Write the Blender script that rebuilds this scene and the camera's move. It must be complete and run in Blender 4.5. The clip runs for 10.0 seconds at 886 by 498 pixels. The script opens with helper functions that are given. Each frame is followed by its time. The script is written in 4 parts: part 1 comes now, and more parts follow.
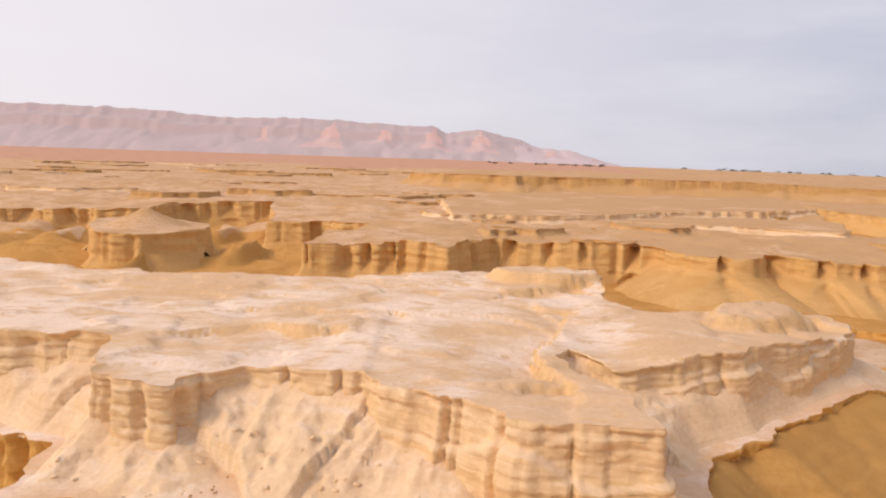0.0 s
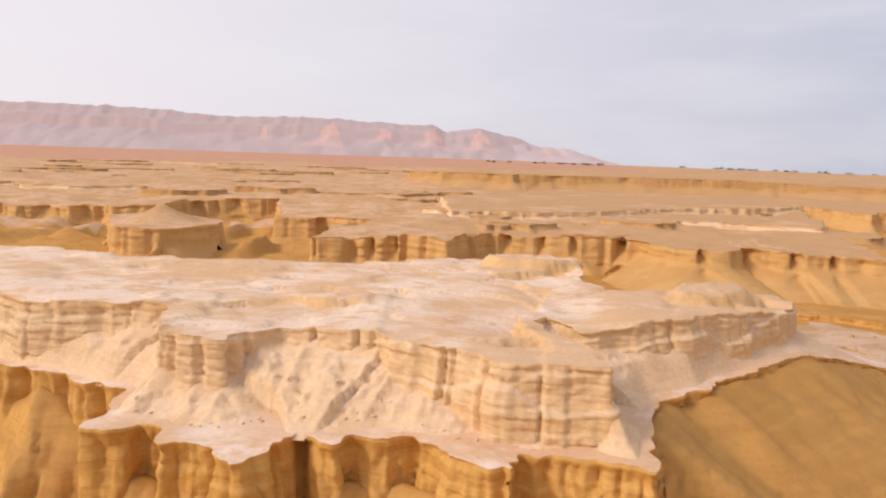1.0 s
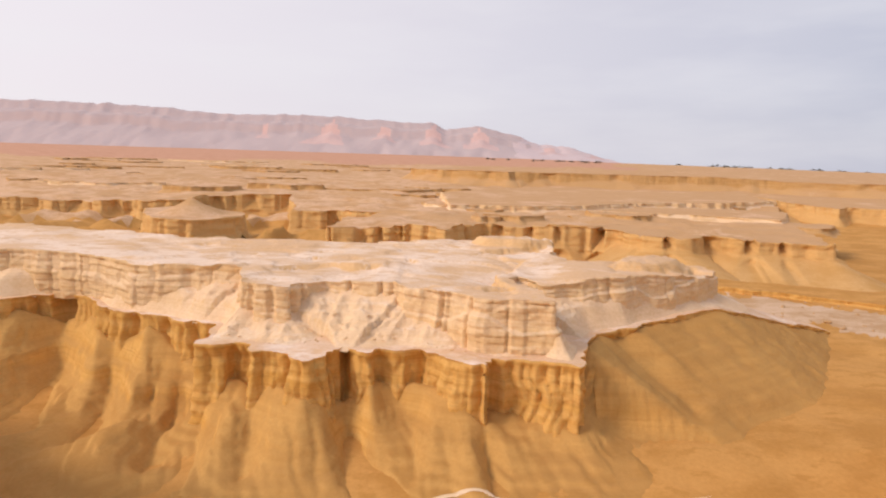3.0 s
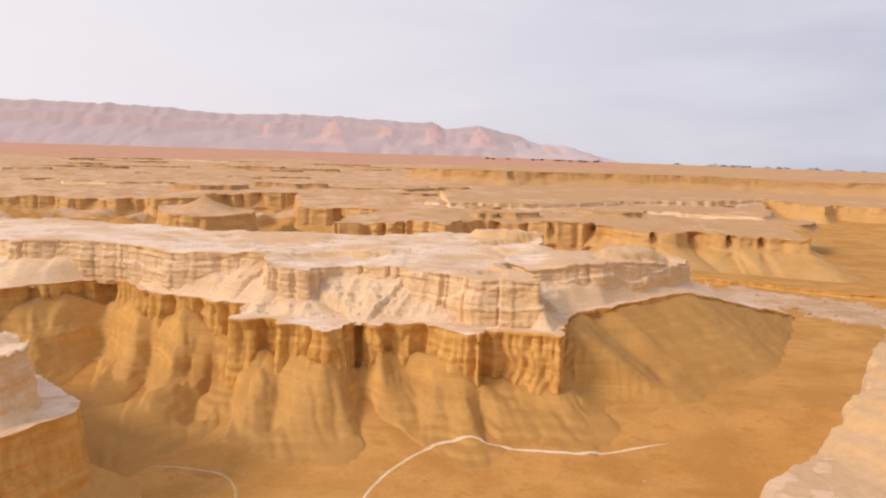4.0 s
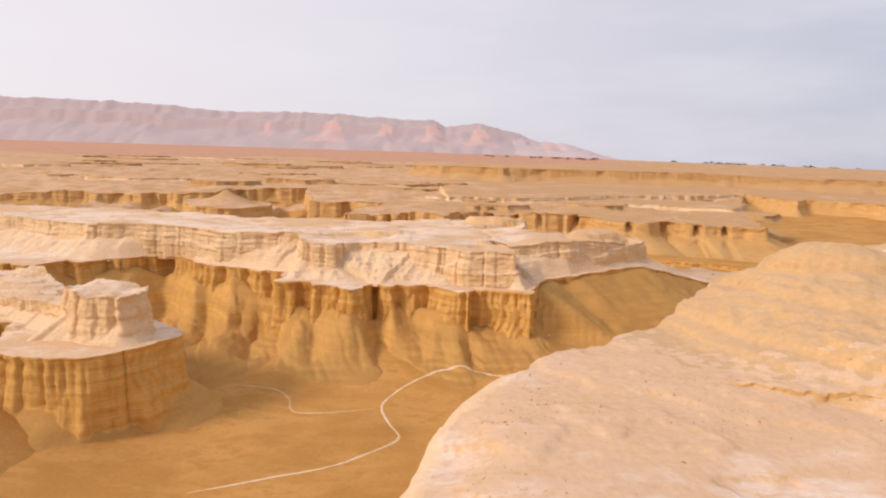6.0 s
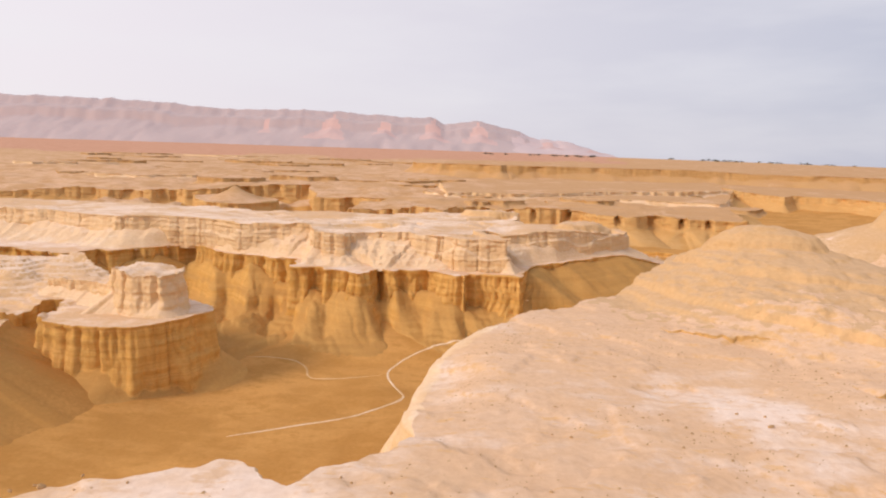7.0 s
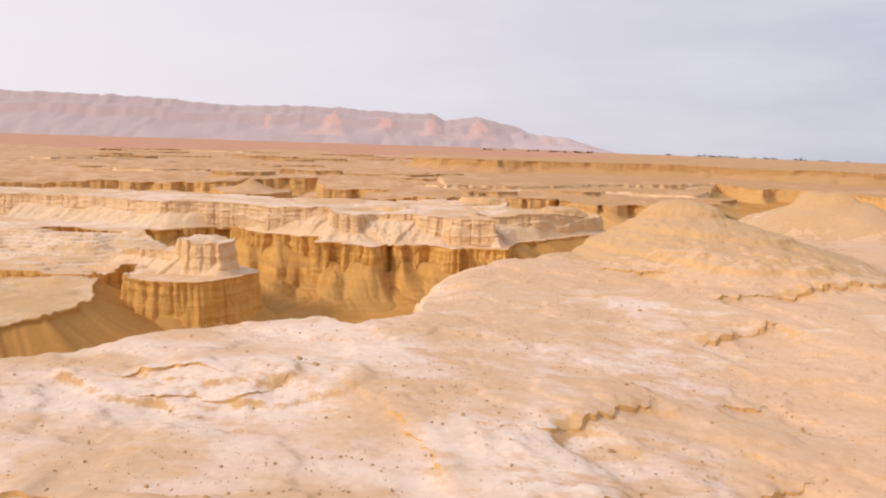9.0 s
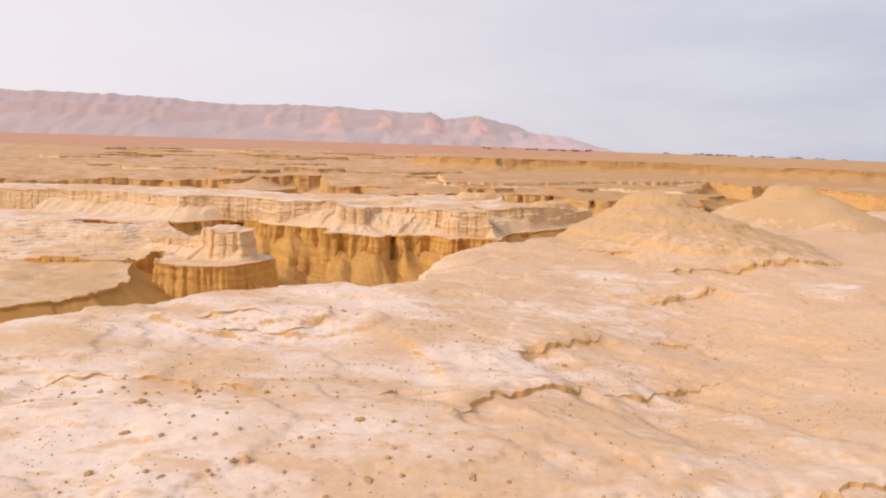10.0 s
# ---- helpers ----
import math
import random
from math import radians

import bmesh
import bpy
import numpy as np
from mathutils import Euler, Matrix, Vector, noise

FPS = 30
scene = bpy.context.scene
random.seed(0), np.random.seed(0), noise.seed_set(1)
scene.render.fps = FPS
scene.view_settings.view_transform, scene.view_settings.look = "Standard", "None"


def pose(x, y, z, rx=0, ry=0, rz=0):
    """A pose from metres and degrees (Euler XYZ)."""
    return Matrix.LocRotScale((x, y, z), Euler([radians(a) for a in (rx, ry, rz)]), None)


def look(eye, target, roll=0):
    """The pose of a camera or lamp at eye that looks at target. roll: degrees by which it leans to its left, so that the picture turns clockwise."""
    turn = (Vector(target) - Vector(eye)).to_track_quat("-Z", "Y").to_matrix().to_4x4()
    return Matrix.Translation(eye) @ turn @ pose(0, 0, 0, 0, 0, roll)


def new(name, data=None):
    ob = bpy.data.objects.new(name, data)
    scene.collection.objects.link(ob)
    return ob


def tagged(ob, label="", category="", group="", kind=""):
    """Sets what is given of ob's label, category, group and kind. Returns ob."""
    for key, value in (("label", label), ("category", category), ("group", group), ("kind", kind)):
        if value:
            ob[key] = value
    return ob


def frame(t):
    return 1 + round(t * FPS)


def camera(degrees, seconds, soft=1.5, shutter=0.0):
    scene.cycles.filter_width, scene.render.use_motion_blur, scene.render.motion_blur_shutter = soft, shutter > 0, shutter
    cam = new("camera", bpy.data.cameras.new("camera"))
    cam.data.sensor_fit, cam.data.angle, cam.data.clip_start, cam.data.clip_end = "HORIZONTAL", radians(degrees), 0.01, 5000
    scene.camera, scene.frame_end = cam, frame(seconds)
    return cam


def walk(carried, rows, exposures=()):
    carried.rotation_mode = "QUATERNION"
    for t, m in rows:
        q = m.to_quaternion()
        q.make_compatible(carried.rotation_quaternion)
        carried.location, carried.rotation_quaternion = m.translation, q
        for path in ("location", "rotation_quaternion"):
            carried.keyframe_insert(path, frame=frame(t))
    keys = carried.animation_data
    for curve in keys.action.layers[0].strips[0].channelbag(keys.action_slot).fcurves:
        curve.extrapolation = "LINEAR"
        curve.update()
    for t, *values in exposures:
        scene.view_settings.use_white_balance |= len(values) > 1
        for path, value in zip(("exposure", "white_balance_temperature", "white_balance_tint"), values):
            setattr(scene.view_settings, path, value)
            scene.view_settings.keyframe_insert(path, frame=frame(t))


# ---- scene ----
cam = camera(75.0, 10.0, soft=2.1)
PATH = [
    (0, (-0.218, -0.979, 40.243), (-0.21, 0.999, 39.943), 1.45),
    (0.5, (-0.169, -6.42, 40.328), (-0.16, -4.443, 40.025), 1.45),
    (1, (-0.101, -11.992, 40.387), (-0.091, -10.016, 40.083), 1.45),
    (1.5, (-0.085, -17.69, 40.494), (-0.076, -15.713, 40.188), 1.45),
    (2, (-0.049, -23.396, 40.628), (-0.04, -21.42, 40.321), 1.45),
    (2.5, (0.005, -29.192, 40.742), (0.015, -27.216, 40.432), 1.45),
    (4, (0.058, -46.743, 40.998), (0.068, -44.767, 40.684), 1.4),
    (4.5, (0.147, -52.657, 41.041), (0.157, -50.682, 40.726), 1.4),
    (5, (0.258, -58.593, 41.12), (0.267, -56.618, 40.803), 1.4),
    (5.5, (0.357, -64.632, 41.172), (0.366, -62.658, 40.853), 1.4),
    (7, (0.63, -82.788, 41.33), (0.642, -80.815, 40.999), 1.4),
    (7.5, (0.685, -88.651, 41.266), (0.698, -86.679, 40.932), 1.4),
    (8, (0.809, -94.671, 41.133), (0.821, -92.7, 40.796), 1.4),
    (8.5, (0.823, -100.561, 40.964), (0.835, -98.59, 40.624), 1.4),
    (9, (0.841, -106.55, 40.86), (0.854, -104.58, 40.516), 1.4),
    (9.5, (0.895, -112.74, 40.766), (0.908, -110.77, 40.419), 1.4),
    (10, (0.938, -119.018, 40.655), (0.952, -117.048, 40.307), 1.35),
]
walk(cam, [(t, look(eye, target, roll)) for t, eye, target, roll in PATH])

# ---- world, sun, exposure ----
SUN_AZ, SUN_EL = -117.0, 36.0        # degrees from +y towards +x; above the horizon
scene.view_settings.exposure = 0.0


def sun_way():
    a, e = radians(SUN_AZ), radians(SUN_EL)
    return Vector((math.sin(a) * math.cos(e), math.cos(a) * math.cos(e), math.sin(e)))


def make_world():
    w = bpy.data.worlds.new("desert_sky")
    scene.world = w
    w.use_nodes = True
    nt = w.node_tree
    nt.nodes.clear()
    N, L = nt.nodes.new, nt.links.new
    out, bg = N("ShaderNodeOutputWorld"), N("ShaderNodeBackground")
    L(bg.outputs[0], out.inputs[0])
    bg.inputs[1].default_value = 1.0
    sky = N("ShaderNodeTexSky")
    sky.sky_type, sky.sun_disc = "NISHITA", False
    sky.sun_elevation, sky.sun_rotation = radians(SUN_EL), radians(SUN_AZ)
    sky.dust_density = 3.0
    dim = N("ShaderNodeVectorMath")
    dim.operation = "SCALE"
    dim.inputs[3].default_value = 0.09
    L(sky.outputs[0], dim.inputs[0])
    # thin high cloud: pale veil, a little whiter towards the sun
    tc = N("ShaderNodeTexCoord")
    dot = N("ShaderNodeVectorMath")
    dot.operation = "DOT_PRODUCT"
    a = radians(SUN_AZ + 55)
    dot.inputs[1].default_value = (math.sin(a), math.cos(a), 0.1)
    L(tc.outputs["Generated"], dot.inputs[0])
    ramp = N("ShaderNodeValToRGB")
    ramp.color_ramp.elements[0].position, ramp.color_ramp.elements[0].color = 0.0, (0.56, 0.575, 0.69, 1)
    ramp.color_ramp.elements[1].position, ramp.color_ramp.elements[1].color = 1.0, (0.96, 0.89, 0.94, 1)
    rng = N("ShaderNodeMapRange")
    rng.inputs[1].default_value, rng.inputs[2].default_value = -0.3, 0.9
    L(dot.outputs["Value"], rng.inputs[0])
    L(rng.outputs[0], ramp.inputs[0])
    mp = N("ShaderNodeMapping")
    mp.inputs["Scale"].default_value = (1.6, 1.6, 7.0)
    L(tc.outputs["Generated"], mp.inputs[0])
    nz = N("ShaderNodeTexNoise")
    nz.inputs["Scale"].default_value, nz.inputs["Detail"].default_value = 2.2, 7.0
    L(mp.outputs[0], nz.inputs["Vector"])
    cl = N("ShaderNodeMapRange")
    cl.inputs[1].default_value, cl.inputs[2].default_value = 0.42, 0.72
    cl.inputs[3].default_value, cl.inputs[4].default_value = 0.0, 0.35
    L(nz.outputs[0], cl.inputs[0])
    veil = N("ShaderNodeMix")
    veil.data_type = "RGBA"
    veil.inputs["B"].default_value = (0.95, 0.92, 0.95, 1)
    L(cl.outputs[0], veil.inputs["Factor"])
    L(ramp.outputs[0], veil.inputs["A"])
    mix = N("ShaderNodeMix")
    mix.data_type = "RGBA"
    mix.inputs["Factor"].default_value = 0.88
    L(dim.outputs[0], mix.inputs["A"])
    L(veil.outputs["Result"], mix.inputs["B"])
    L(mix.outputs["Result"], bg.inputs[0])


make_world()
sun = new("sun", bpy.data.lights.new("sun", "SUN"))
sun.data.energy, sun.data.angle, sun.data.color = 2.36, radians(16.0), (1.0, 0.83, 0.685)
sun.matrix_world = look(sun_way() * 50, (0, 0, 0))


# ---- numeric noise ----
def hash2(ix, iy, seed):
    h = (ix.astype(np.int64) * 374761393 + iy.astype(np.int64) * 668265263 + seed * 974711) & 0x7FFFFFFF
    h = ((h ^ (h >> 13)) * 1274126177) & 0x7FFFFFFF
    h = ((h ^ (h >> 16)) * 2246822519) & 0x7FFFFFFF
    return ((h ^ (h >> 15)) & 0xFFFFFF) / float(0xFFFFFF)


def vnoise(x, y, seed=0):
    """Smooth noise in -1..1."""
    x, y = np.asarray(x, float), np.asarray(y, float)
    ix, iy = np.floor(x), np.floor(y)
    fx, fy = x - ix, y - iy
    ux, uy = fx * fx * fx * (fx * (fx * 6 - 15) + 10), fy * fy * fy * (fy * (fy * 6 - 15) + 10)
    a, b = hash2(ix, iy, seed), hash2(ix + 1, iy, seed)
    c, d = hash2(ix, iy + 1, seed), hash2(ix + 1, iy + 1, seed)
    return 2 * ((a * (1 - ux) + b * ux) * (1 - uy) + (c * (1 - ux) + d * ux) * uy) - 1


def fbm(x, y, seed=0, octaves=4, gain=0.5):
    s, amp, tot = 0.0, 1.0, 0.0
    for k in range(octaves):
        s = s + amp * vnoise(x * 2.03 ** k + 17.3 * k, y * 2.03 ** k - 9.1 * k, seed + 31 * k)
        tot += amp
        amp *= gain
    return s / tot


def smooth(a, b, v):
    t = np.clip((np.asarray(v, float) - a) / (b - a), 0, 1)
    return t * t * (3 - 2 * t)


def bump(x, y, cx, cy, rx, ry, turn=0.0):
    c, s = math.cos(radians(turn)), math.sin(radians(turn))
    u, v = ((x - cx) * c + (y - cy) * s) / rx, (-(x - cx) * s + (y - cy) * c) / ry
    return np.exp(-(u * u + v * v))


def ledges(v, step, sharp=0.15):
    """Turns a smooth height into flat treads with short steep risers."""
    k = np.floor(v / step)
    f = v / step - k
    return step * (k + smooth(0.5 - sharp, 0.5 + sharp, f))


# ---- materials ----
def rock_material(name, face, face_dark, face_pale, scree, dust, dust_patch, strata=1.0, dusty=1.0, rills=1.0, relief=1.0, tint=None):
    """Layered desert marl: banded on sheer faces, smooth scree on slopes, dusty crust on flat ground."""
    m = bpy.data.materials.new(name)
    m.use_nodes = True
    nt = m.node_tree
    N, L = nt.nodes.new, nt.links.new
    bsdf = nt.nodes["Principled BSDF"]
    bsdf.inputs["Roughness"].default_value = 0.95
    bsdf.inputs["Specular IOR Level"].default_value = 0.12
    geo = N("ShaderNodeNewGeometry")

    def noise_at(scale_xyz, scale, detail=5.0, rough=0.55):
        mp = N("ShaderNodeMapping")
        mp.inputs["Scale"].default_value = scale_xyz
        L(geo.outputs["Position"], mp.inputs[0])
        nz = N("ShaderNodeTexNoise")
        nz.inputs["Scale"].default_value, nz.inputs["Detail"].default_value = scale, detail
        nz.inputs["Roughness"].default_value = rough
        L(mp.outputs[0], nz.inputs["Vector"])
        return nz.outputs[0]

    def spread(v, a, b, c=0.0, d=1.0):
        r = N("ShaderNodeMapRange")
        for k, val in zip((1, 2, 3, 4), (a, b, c, d)):
            r.inputs[k].default_value = val
        L(v, r.inputs[0])
        return r.outputs[0]

    def blend(fac, a, b, kind="MIX"):
        x = N("ShaderNodeMix")
        x.data_type, x.blend_type = "RGBA", kind
        for sock, val in (("Factor", fac), ("A", a), ("B", b)):
            if isinstance(val, (float, int)):
                x.inputs[sock].default_value = val
            elif isinstance(val, tuple):
                x.inputs[sock].default_value = (*val, 1)
            else:
                L(val, x.inputs[sock])
        return x.outputs["Result"]

    def calc(op, a, b):
        x = N("ShaderNodeMath")
        x.operation = op
        for k, val in enumerate((a, b)):
            if isinstance(val, (float, int)):
                x.inputs[k].default_value = val
            else:
                L(val, x.inputs[k])
        return x.outputs[0]

    bands = noise_at((0.05, 0.05, 1.0), 0.9, 5.0, 0.6)
    fine_bands = noise_at((0.12, 0.12, 4.5), 0.9, 4.0, 0.6)
    streak = noise_at((1.0, 1.0, 0.08), 1.1, 5.0)
    blotch = noise_at((0.8, 1.2, 1), 0.10, 6.0, 0.6)
    wide = noise_at((1, 1, 0.3), 0.035, 3.0, 0.5)
    grain = noise_at((1, 1, 1), 2.1, 8.0, 0.62)
    # sheer rock
    col = blend(spread(bands, 0.35, 0.65), face, face_pale)
    col = blend(spread(fine_bands, 0.50, 0.72, 0.0, 0.42 * strata), col, face_dark)
    col = blend(spread(streak, 0.48, 0.72, 0.0, 0.55 * rills), col, face_dark)
    col = blend(spread(blotch, 0.45, 0.70, 0.0, 0.35), col, face_pale)
    # scree: same stuff ground small, faint layers left in it
    slope = blend(spread(fine_bands, 0.45, 0.75, 0.0, 0.30 * strata), scree, face_dark)
    slope = blend(spread(bands, 0.42, 0.62, 0.0, 0.22 * strata), slope, face_pale)
    slope = blend(spread(wide, 0.35, 0.65, 0.0, 0.4), slope, face_pale)
    # crust
    speck = noise_at((0.7, 1.3, 1), 0.38, 9.0, 0.66)
    crust = blend(spread(blotch, 0.40, 0.56), dust_patch, dust)
    crust = blend(spread(speck, 0.53, 0.60, 0.0, 0.8), crust, dust_patch)
    crust = blend(spread(noise_at((0.6, 1.5, 1), 0.22, 7.0, 0.62), 0.54, 0.64, 0.0, 0.5), crust, dust)
    if tint:
        split = N("ShaderNodeSeparateXYZ")
        L(geo.outputs["Position"], split.inputs[0])
        east = spread(split.outputs[0], -10.0, 36.0, -0.12, 0.06)
        east = calc("ADD", east, spread(split.outputs[1], -104.0, -40.0, -0.07, 0.04))
        crust = blend(spread(calc("ADD", calc("ADD", wide, east), spread(speck, 0.2, 0.8, -0.14, 0.14)), 0.455, 0.55, 0.0, 0.85), crust, tint)
        crust = blend(spread(noise_at((0.5, 1.4, 1), 0.9, 6.0, 0.7), 0.58, 0.66, 0.0, 0.5), crust, face)
    sep = N("ShaderNodeSeparateXYZ")
    L(geo.outputs["Normal"], sep.inputs[0])
    flat = calc("ADD", sep.outputs[2], spread(grain, 0.3, 0.7, -0.06, 0.06))
    col = blend(spread(flat, 0.40, 0.62), col, slope)
    col = blend(spread(flat, 0.84, 0.95, 0.0, dusty), col, crust)
    col = blend(spread(grain, 0.30, 0.70, 0.22, 0.0), col, (0.45, 0.30, 0.18), "MULTIPLY")
    L(col, bsdf.inputs["Base Color"])
    steep = spread(sep.outputs[2], 0.92, 0.40)
    h = calc("ADD", calc("MULTIPLY", fine_bands, 0.5 * strata), calc("MULTIPLY", streak, 1.0 * rills))
    h = calc("MULTIPLY", h, steep)
    h = calc("ADD", h, calc("MULTIPLY", grain, 0.30))
    h = calc("ADD", h, calc("MULTIPLY", speck, 0.25))
    bp = N("ShaderNodeBump")
    bp.inputs["Strength"].default_value, bp.inputs["Distance"].default_value = 0.6 * relief, 0.35
    L(h, bp.inputs["Height"])
    L(bp.outputs[0], bsdf.inputs["Normal"])
    return m


OCHRE = rock_material("ochre_marl", (0.66, 0.37, 0.098), (0.47, 0.225, 0.05), (0.77, 0.475, 0.165), (0.48, 0.262, 0.083), (0.51, 0.282, 0.092), (0.48, 0.258, 0.078), strata=1.0, rills=0.7)
CREAM = rock_material("cream_marl", (0.778, 0.542, 0.286), (0.626, 0.368, 0.145), (0.82, 0.61, 0.385), (0.82, 0.60, 0.395), (0.86, 0.69, 0.53), (0.778, 0.542, 0.327), strata=0.9, rills=0.25, relief=1.25)
CRUST = rock_material("pale_crust", (0.75, 0.443, 0.163), (0.66, 0.364, 0.125), (0.78, 0.512, 0.259), (0.7, 0.443, 0.226), (0.88, 0.715, 0.60), (0.74, 0.507, 0.322), rills=0.2, relief=0.7, tint=(0.74, 0.497, 0.312))
PALE_OCHRE = rock_material("pale_ochre_marl", (0.66, 0.399, 0.148), (0.504, 0.271, 0.0786), (0.718, 0.466, 0.205), (0.592, 0.337, 0.122), (0.64, 0.39, 0.166), (0.563, 0.318, 0.109), strata=0.8, rills=0.25)
SAND = rock_material("canyon_sand", (0.497, 0.263, 0.0745), (0.386, 0.196, 0.0513), (0.552, 0.317, 0.104), (0.545, 0.286, 0.085), (0.61, 0.326, 0.102), (0.505, 0.257, 0.071), strata=0.5, rills=0.3, relief=0.45)
TAN = rock_material("far_tan_crust", (0.55, 0.319, 0.119), (0.38, 0.201, 0.0616), (0.6, 0.377, 0.172), (0.58, 0.348, 0.163), (0.7, 0.461, 0.29), (0.56, 0.333, 0.163), relief=0.8, tint=(0.58, 0.353, 0.176))
MESA_TOP = rock_material("mesa_crust", (0.734, 0.452, 0.18), (0.632, 0.362, 0.123), (0.765, 0.512, 0.266), (0.734, 0.482, 0.256), (0.86, 0.68, 0.54), (0.714, 0.482, 0.289), rills=0.2, relief=0.8, tint=(0.704, 0.467, 0.275))
HILL = rock_material("hill_marl", (0.626, 0.383, 0.161), (0.488, 0.266, 0.0847), (0.672, 0.438, 0.212), (0.663, 0.433, 0.229), (0.727, 0.524, 0.347), (0.635, 0.415, 0.22), relief=0.9, tint=(0.644, 0.429, 0.242))
RED = rock_material("red_plain", (0.60, 0.33, 0.20), (0.46, 0.25, 0.16), (0.68, 0.41, 0.28), (0.58, 0.33, 0.22), (0.64, 0.365, 0.245), (0.56, 0.30, 0.19), relief=0.3)
# pink of sun-struck spur faces, the sunlight put into the colour
SUNLIT_SPUR = rock_material("sunlit_pink_spur", (0.74, 0.50, 0.45), (0.60, 0.45, 0.44), (0.80, 0.54, 0.48), (0.66, 0.48, 0.46), (0.66, 0.48, 0.46), (0.60, 0.46, 0.45), strata=0.2, rills=0.1, relief=0.1)
# mauve distance haze mixed into the mountains' base colours, thicker in the second
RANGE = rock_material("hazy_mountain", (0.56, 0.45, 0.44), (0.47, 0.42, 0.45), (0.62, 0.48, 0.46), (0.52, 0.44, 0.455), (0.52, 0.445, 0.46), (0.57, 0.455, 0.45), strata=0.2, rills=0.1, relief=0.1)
HAZE_FADED_RANGE = rock_material("haze_faded_mountain", (0.66, 0.53, 0.53), (0.58, 0.50, 0.54), (0.70, 0.55, 0.54), (0.63, 0.53, 0.55), (0.63, 0.53, 0.55), (0.66, 0.54, 0.54), strata=0.2, rills=0.1, relief=0.1)
PATH_DUST = rock_material("white_path_dust", (0.80, 0.62, 0.44), (0.7, 0.5, 0.32), (0.82, 0.66, 0.48), (0.80, 0.62, 0.44), (0.84, 0.68, 0.51), (0.70, 0.49, 0.27), relief=0.4)
WASH = rock_material("wash_gravel", (0.70, 0.50, 0.33), (0.55, 0.36, 0.20), (0.76, 0.57, 0.41), (0.60, 0.41, 0.25), (0.66, 0.47, 0.32), (0.52, 0.33, 0.18), relief=0.8)
TRAIL = rock_material("faint_trail_dust", (0.66, 0.43, 0.21), (0.55, 0.35, 0.15), (0.70, 0.48, 0.26), (0.66, 0.43, 0.21), (0.70, 0.48, 0.26), (0.58, 0.37, 0.16), relief=0.4)
STONE = rock_material("field_stone", (0.52, 0.32, 0.15), (0.36, 0.20, 0.09), (0.60, 0.40, 0.22), (0.50, 0.31, 0.15), (0.55, 0.36, 0.19), (0.44, 0.27, 0.13), strata=0.3, rills=0.2)


def plain_material(name, a, b, scale, rough=0.9):
    m = bpy.data.materials.new(name)
    m.use_nodes = True
    nt = m.node_tree
    nz = nt.nodes.new("ShaderNodeTexNoise")
    nz.inputs["Scale"].default_value = scale
    tc = nt.nodes.new("ShaderNodeTexCoord")
    nt.links.new(tc.outputs["Object"], nz.inputs["Vector"])
    mx = nt.nodes.new("ShaderNodeMix")
    mx.data_type = "RGBA"
    mx.inputs["A"].default_value, mx.inputs["B"].default_value = (*a, 1), (*b, 1)
    nt.links.new(nz.outputs[0], mx.inputs["Factor"])
    nt.links.new(mx.outputs["Result"], nt.nodes["Principled BSDF"].inputs["Base Color"])
    nt.nodes["Principled BSDF"].inputs["Roughness"].default_value = rough
    return m


LEAF = plain_material("dusty_foliage", (0.05, 0.06, 0.03), (0.10, 0.10, 0.05), 0.8)
BARK = plain_material("grey_bark", (0.12, 0.09, 0.06), (0.20, 0.15, 0.10), 2.0)


# ---- building helpers ----
def mesh_object(name, verts, faces, material, parent=None, label=""):
    me = bpy.data.meshes.new(name)
    me.from_pydata([tuple(v) for v in verts], [], faces)
    me.materials.append(material)
    me.polygons.foreach_set("use_smooth", [True] * len(me.polygons))
    me.update()
    ob = new(name, me)
    ob.parent = parent
    if label:
        ob["label"] = label
    return ob


def base_empty(name, x, y, z):
    ob = new(name)
    ob.location = (x, y, z)
    return ob


def resample(pts, step):
    p = np.array(pts, float)
    q = np.vstack([p, p[:1]])
    seg = np.linalg.norm(np.diff(q, axis=0), axis=1)
    cum = np.concatenate([[0], np.cumsum(seg)])
    n = max(12, int(cum[-1] / step))
    s = np.linspace(0, cum[-1], n, endpoint=False)
    return np.stack([np.interp(s, cum, q[:, 0]), np.interp(s, cum, q[:, 1])], 1), s


def ring_blur(a, k):
    if k < 1:
        return a
    ker = np.hanning(2 * k + 3)[1:-1]
    ker /= ker.sum()
    pad = np.concatenate([a[-(k):], a, a[:k]])
    return np.convolve(pad, ker, "valid")


def inside(px, py, poly):
    x, y = poly[:, 0], poly[:, 1]
    x2, y2 = np.roll(x, -1), np.roll(y, -1)
    order = np.argsort(py)
    sx, sy = np.asarray(px)[order], np.asarray(py)[order]
    odd = np.zeros(len(sx), bool)
    for a, b, c, d in zip(x, y, x2, y2):
        if b == d:
            continue
        i, j = np.searchsorted(sy, min(b, d)), np.searchsorted(sy, max(b, d))
        odd[i:j] ^= sx[i:j] < (c - a) * (sy[i:j] - b) / (d - b) + a
    res = np.zeros(len(sx), bool)
    res[order] = odd
    return res


def near_rim(px, py, poly, r):
    """True where a point lies within about r of the rim's vertices."""
    c = r * 0.75

    def code(x, y):
        return np.floor(x / c).astype(np.int64) * 1000003 + np.floor(y / c).astype(np.int64)

    taken = np.unique(np.concatenate([code(poly[:, 0] + a * c, poly[:, 1] + b * c) for a in (-1, 0, 1) for b in (-1, 0, 1)]))
    return np.isin(code(px, py), taken)


